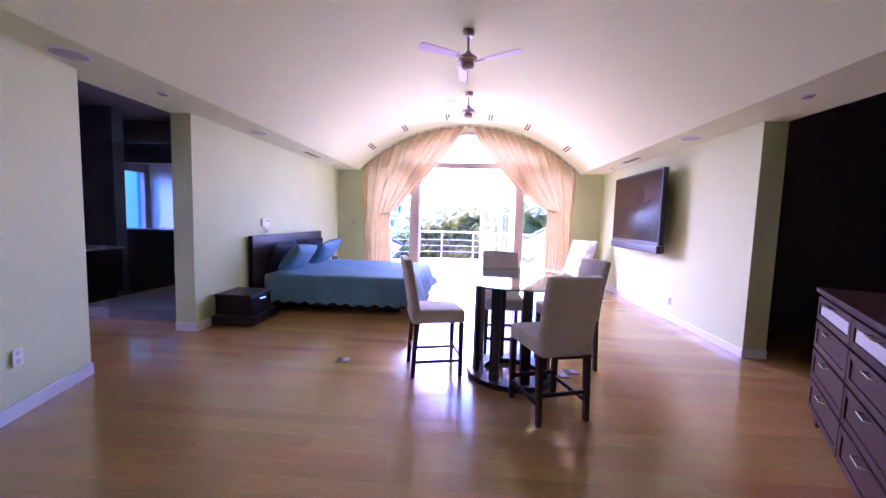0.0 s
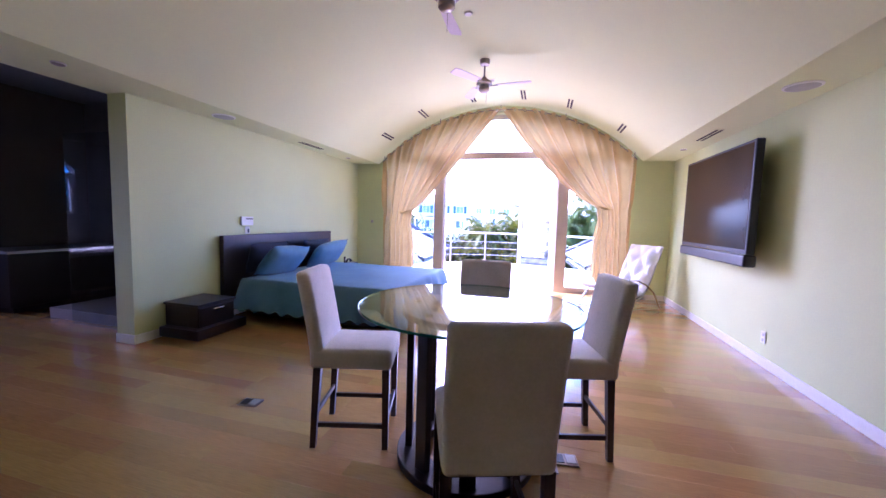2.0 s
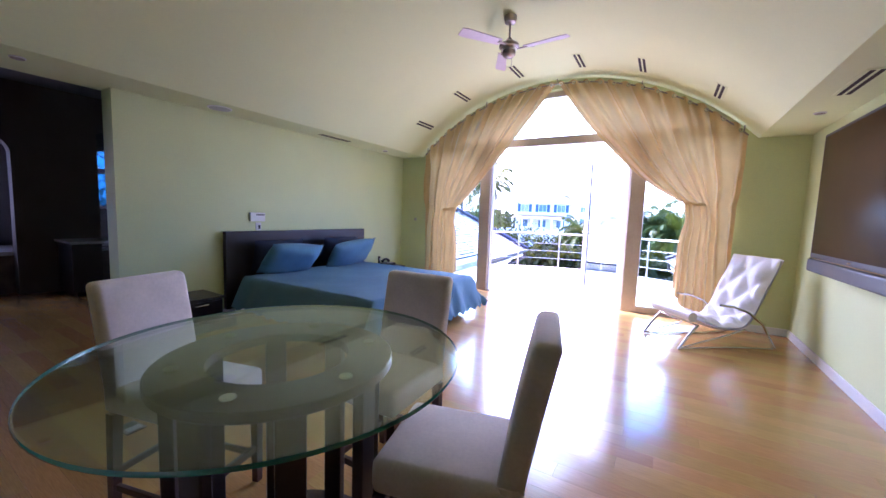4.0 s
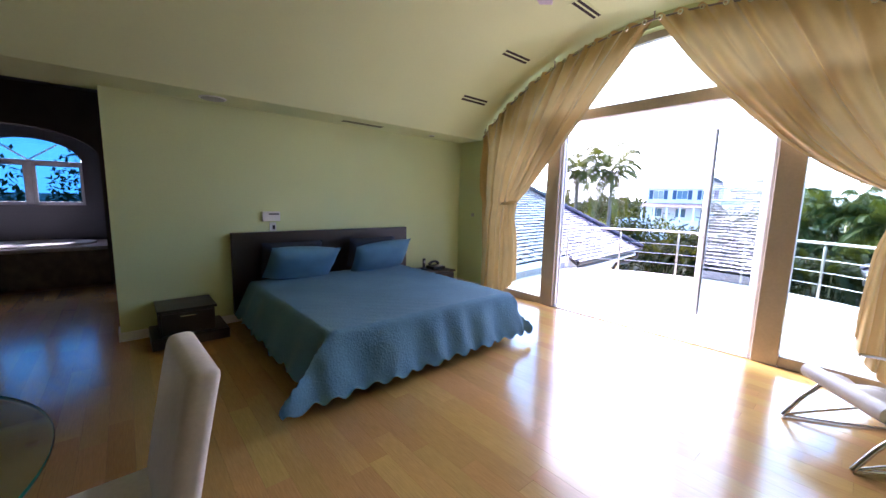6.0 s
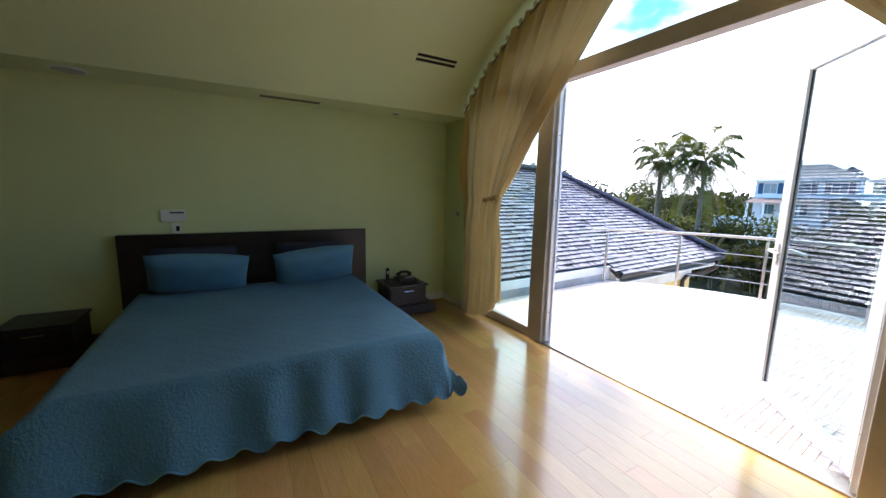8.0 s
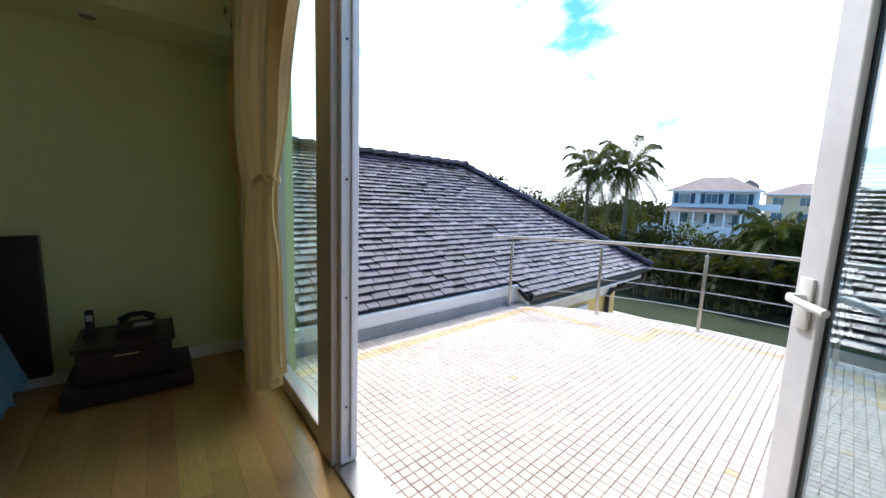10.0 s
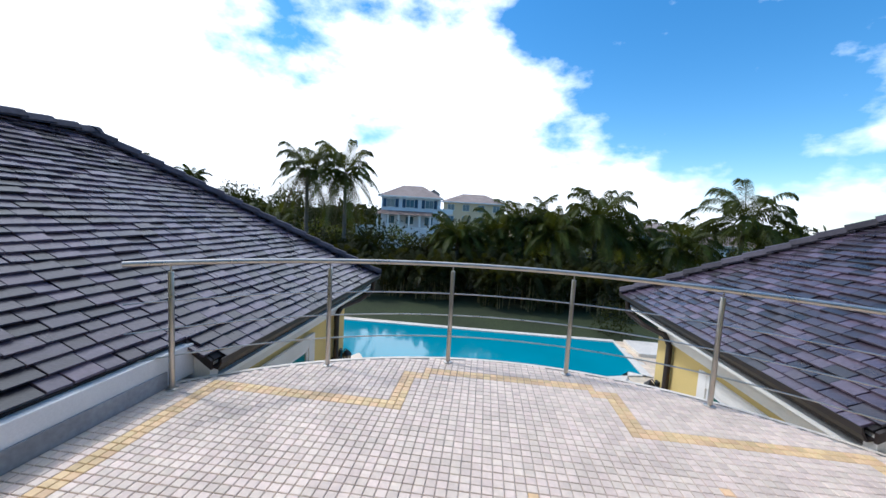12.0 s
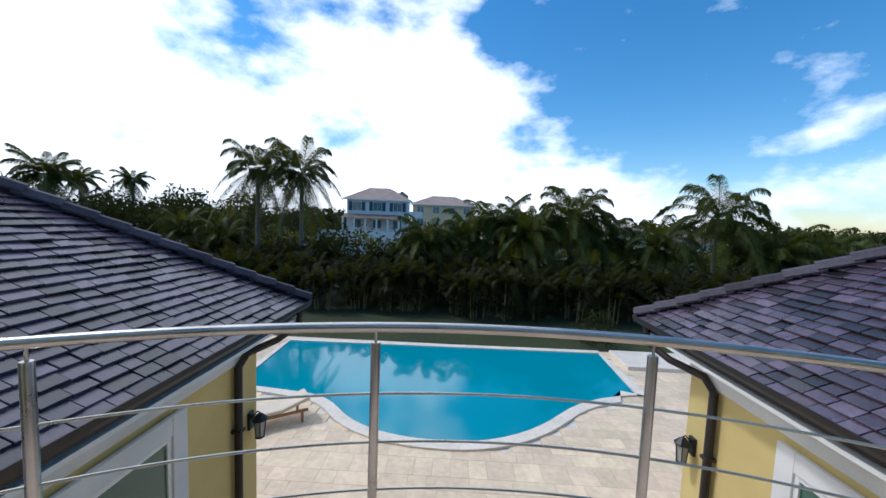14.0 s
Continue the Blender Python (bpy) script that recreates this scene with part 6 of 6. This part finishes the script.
def lay(name, entries, near, parent, material, rest_label, count=300, mesh_bev=0.002):
    """entries: (corner, ax, ay, az, material). The first `count` by closeness to a stretch of the plan become parts, the rest one joined part."""
    entries = sorted(entries, key=lambda e: near(e[0] + (e[1] + e[2]) / 2))
    meshes = {}
    for e in entries[:count]:
        c, ax, ay, az, mt = e
        key = (round(ax.length, 3), round(ay.length, 3), round(az.length, 3), mt.name)
        if key not in meshes:
            meshes[key] = piece_mesh(name, Vector((ax.length, 0, 0)), Vector((0, ay.length, 0)), Vector((0, 0, az.length)), mesh_bev, mt)
        ob = new(name, meshes[key])
        x = ax.normalized()
        z = x.cross(ay).normalized()
        if z.dot(az) < 0:
            z = -z
        y = ay.normalized()
        y = (y - x * x.dot(y)).normalized()
        ob.matrix_basis = Matrix(((x.x, y.x, z.x, c.x), (x.y, y.y, z.y, c.y), (x.z, y.z, z.z, c.z), (0, 0, 0, 1)))
        ob.parent = parent
    groups = {}
    for e in entries[count:]:
        groups.setdefault(e[4].name, []).append(e)
    for mn, es in groups.items():
        V, Fc = [], []
        for c, ax, ay, az, mt in es:
            quad_box(V, Fc, c, ax, ay, az, mesh_bev)
        ob = pydata(name + "_rest", V, Fc, es[0][4], parent)
        tagged(ob, rest_label, "", "", "stuff")


rnd = random.Random(21)
floor_ob = bpy.data.objects["floor"]
ents = []
PW = 0.132
y = Y_REAR
row = 0
lens = [0.92, 1.22, 1.52, 1.83]
while y < 9.29:
    w = min(PW, 9.29 - y)
    x = -6.5 - rnd.random() * 1.2
    while x < 6.0:
        ln = rnd.choice(lens)
        x1 = min(x + ln, 6.0)
        if x1 > -6.5:
            x0 = max(x, -6.5)
            if x1 - x0 > 0.05:
                ents.append((Vector((x0, y, -0.0115)), Vector((x1 - x0 - 0.0007, 0, 0)), Vector((0, w - 0.0007, 0)), Vector((0, 0, 0.0115)), PLANK))
        x += ln
    y += PW
    row += 1


def near_room(p):
    dx = max(0, abs(p.x - 0.7) - 1.6)
    dy = max(0, p.y - 9.2, 1.6 - p.y)
    return dx + dy


lay("plank", ents, near_room, floor_ob, PLANK, "more bamboo boards", 300, 0.0002)

# terrace tiles with the ochre border figure
terr = bpy.data.objects["terrace"]
TP = 0.0625
ents = []


def ochre(u, v):
    au = abs(u)
    if 2.36 < au < 2.49 and v < 3.62:
        return True
    if 3.495 < v < 3.62 and 0.82 < au < 2.49:
        return True
    if 0.82 < au < 0.945 and 3.495 < v < 4.2:
        return True
    if 0.695 < au < 0.945 and 4.08 < v < 4.2:
        return True
    if 4.2 < v < 4.325 and au < 0.76:
        return True
    return False


for i in range(-44, 46):
    for j in range(0, 76):
        u, v = i * TP - TP / 2, 0.06 + j * TP
        uc, vc = u + TP / 2, v + TP / 2
        r = math.hypot(uc, vc - TC)
        if abs(uc) > HALF - 0.03 or (vc > TC and r > TR - 0.03):
            continue
        mt = YTILE if ochre(uc, vc) else TILE
        if mt is TILE and rnd.random() < 0.002:
            mt = YTILE
        ents.append((Vector((u + 0.0024, v + 0.0024, TZ - 0.011 + rnd.uniform(-0.0008, 0.0008))), Vector((TP - 0.0048, 0, 0)), Vector((0, TP - 0.0048, 0)), Vector((0, 0, 0.011)), mt))
lay("tile", ents, lambda p: math.hypot(max(0, abs(p.x) - 0.7), max(0, 2.2 - p.y, p.y - 4.3)), terr, TILE, "more terrace tiles", 300, 0.003)


# slate shingles on both roofs
def shingle(s, roof, seed):
    rr = random.Random(seed)
    ents = []
    nrm = Vector((-s * SL, 0, 1)).normalized()
    up = Vector((s * 1, 0, SL)).normalized()          # up the slope
    L = math.hypot(UR - UE, ZR - ZE)
    EXP = 0.116
    nC = int(L / EXP)
    for k in range(nC + 1):
        u0 = UE - 0.05 + k * EXP / math.sqrt(1 + SL * SL)
        if u0 > UR - 0.05:
            break
        v = 0.05 - rr.random() * 0.3
        while v < VT + 0.05:
            w = rr.choice((0.15, 0.19, 0.22, 0.26))
            v0, v1 = v + 0.004, v + w - 0.004
            v += w
            vc = (v0 + v1) / 2
            lim = VT - max(0, (u0 - UE)) * (VT - VR) / (UR - UE)
            if vc > lim or v0 < 0.28:
                continue
            if vc < V_STEP and u0 < UP - 0.06:
                continue
            lift = 0.012 + rr.uniform(-0.002, 0.004)
            base = Vector((s * u0, v0, ZE + SL * (u0 - UE) - 0.026))
            tilt = up * (EXP * 1.6) - nrm * (0.036 + rr.uniform(-0.008, 0.008))
            side = Vector((0, v1 - v0, 0)) + nrm * rr.uniform(-0.007, 0.007)
            jit = rr.uniform(-0.004, 0.004)
            if s > 0:
                ents.append((base + up * jit + nrm * lift, tilt, side, nrm * 0.020, SLATE))
            else:
                ents.append((base + up * jit + nrm * lift + side, tilt, -side, nrm * 0.020, SLATE))
    lay("shingle", ents, lambda p: abs(p.y - 5.0) + 0.9 * max(0, p.z - 0.3) * 2, roof, SLATE, "more slate shingles", 300, 0.0025)
    # front hip face
    ents = []
    nf = Vector((0, SL, 1)).normalized()
    upf = Vector((0, -1, SL)).normalized()
    for k in range(nC + 1):
        v0 = VT + 0.05 - k * EXP / math.sqrt(1 + SL * SL)
        half = (UR - UE) * (v0 - VR) / (VT - VR)
        if half < 0.1:
            break
        u = UR - half
        while u < UR + half:
            w = rr.choice((0.20, 0.26, 0.30))
            x0 = s * u if s > 0 else s * (u + w)
            ents.append((Vector((x0, v0, ZE + SL * (VT - v0) - 0.012)), Vector((w - 0.004, 0, 0)), upf * EXP * 1.6 - nf * 0.034, nf * 0.020, SLATE))
            u += w
    V, Fc = [], []
    for c, ax, ay, az, mt in ents:
        quad_box(V, Fc, c, ax, ay, az, 0.002)
    tagged(pydata("front_shingles", V, Fc, SLATE, roof), "slate shingles of the front slope", "", "", "stuff")
    # ridge and hip caps
    def caps(a, b2, n):
        a, b2 = Vector(a), Vector(b2)
        d2 = (b2 - a).normalized()
        sd = d2.cross(Vector((0, 0, 1))).normalized()
        upv = sd.cross(d2).normalized()
        for i in range(n):
            p = a.lerp(b2, i / n)
            ln = (b2 - a).length / n * 1.25
            V2 = []
            prof = [(-0.115, -0.055), (-0.06, 0.015), (0, 0.03), (0.06, 0.015), (0.115, -0.055)]
            for q, hh in ((0, 0.044), (ln, 0.010)):
                for o, z in prof:
                    V2.append(p + d2 * q + sd * o + upv * (z + hh))
            for q, hh in ((0, 0.022), (ln, -0.010)):
                for o, z in prof:
                    V2.append(p + d2 * q + sd * o * 0.95 + upv * (z + hh))
            F2 = []
            for i2 in range(4):
                F2 += [(i2, i2 + 1, i2 + 6, i2 + 5), (10 + i2, 15 + i2, 16 + i2, 11 + i2), (i2, 10 + i2, 11 + i2, i2 + 1), (i2 + 5, i2 + 6, i2 + 16, i2 + 15)]
            pydata("ridge_cap", V2, F2, CAPSLATE, roof)
    caps((s * (UE - 0.03), VT + 0.03, ZE + 0.03), (s * UR, VR, ZR + 0.03), 17)
    caps((s * UR, VR + 0.1, ZR + 0.035), (s * UR, 0.1, ZR + 0.035), 19)
    caps((s * (2 * UR - UE + 0.03), VT + 0.03, ZE + 0.03), (s * UR, VR, ZR + 0.03), 17)


shingle(-1, roof_l, 31)
shingle(1, roof_r, 32)

# travertine deck stones round the pool
deck_ob = bpy.data.objects["pool_deck"]
rnd = random.Random(44)


def inside(p, poly):
    x, y = p
    ins = False
    for i in range(len(poly)):
        (xa, ya), (xb, yb) = poly[i - 1], poly[i]
        if (ya > y) != (yb > y) and x < (xb - xa) * (y - ya) / (yb - ya) + xa:
            ins = not ins
    return ins


ents = []
v = 5.0
while v < 18.5:
    hh = rnd.choice((0.40, 0.40, 0.60))
    u = -9.0 + rnd.random() * 0.4
    while u < 9.5:
        w = rnd.choice((0.40, 0.60, 0.60, 0.90))
        cu, cv = u + w / 2, v + hh / 2
        blocked = (abs(cu) > 3.05 and cv < 8.0) or inside((cu, cv), ou) or (abs(cu) < 2.75 and cv < 4.8)
        if not blocked:
            ents.append((Vector((u + 0.0015, v + 0.0015, GZ - 0.024)), Vector((w - 0.003, 0, 0)), Vector((0, hh - 0.003, 0)), Vector((0, 0, 0.024)), TRAVERTINE))
        u += w
    v += hh
lay("deck_stone", ents, lambda p: math.hypot(max(0, abs(p.x) - 4), max(0, p.y - 13)), deck_ob, TRAVERTINE, "more deck stones", 300, 0.004)
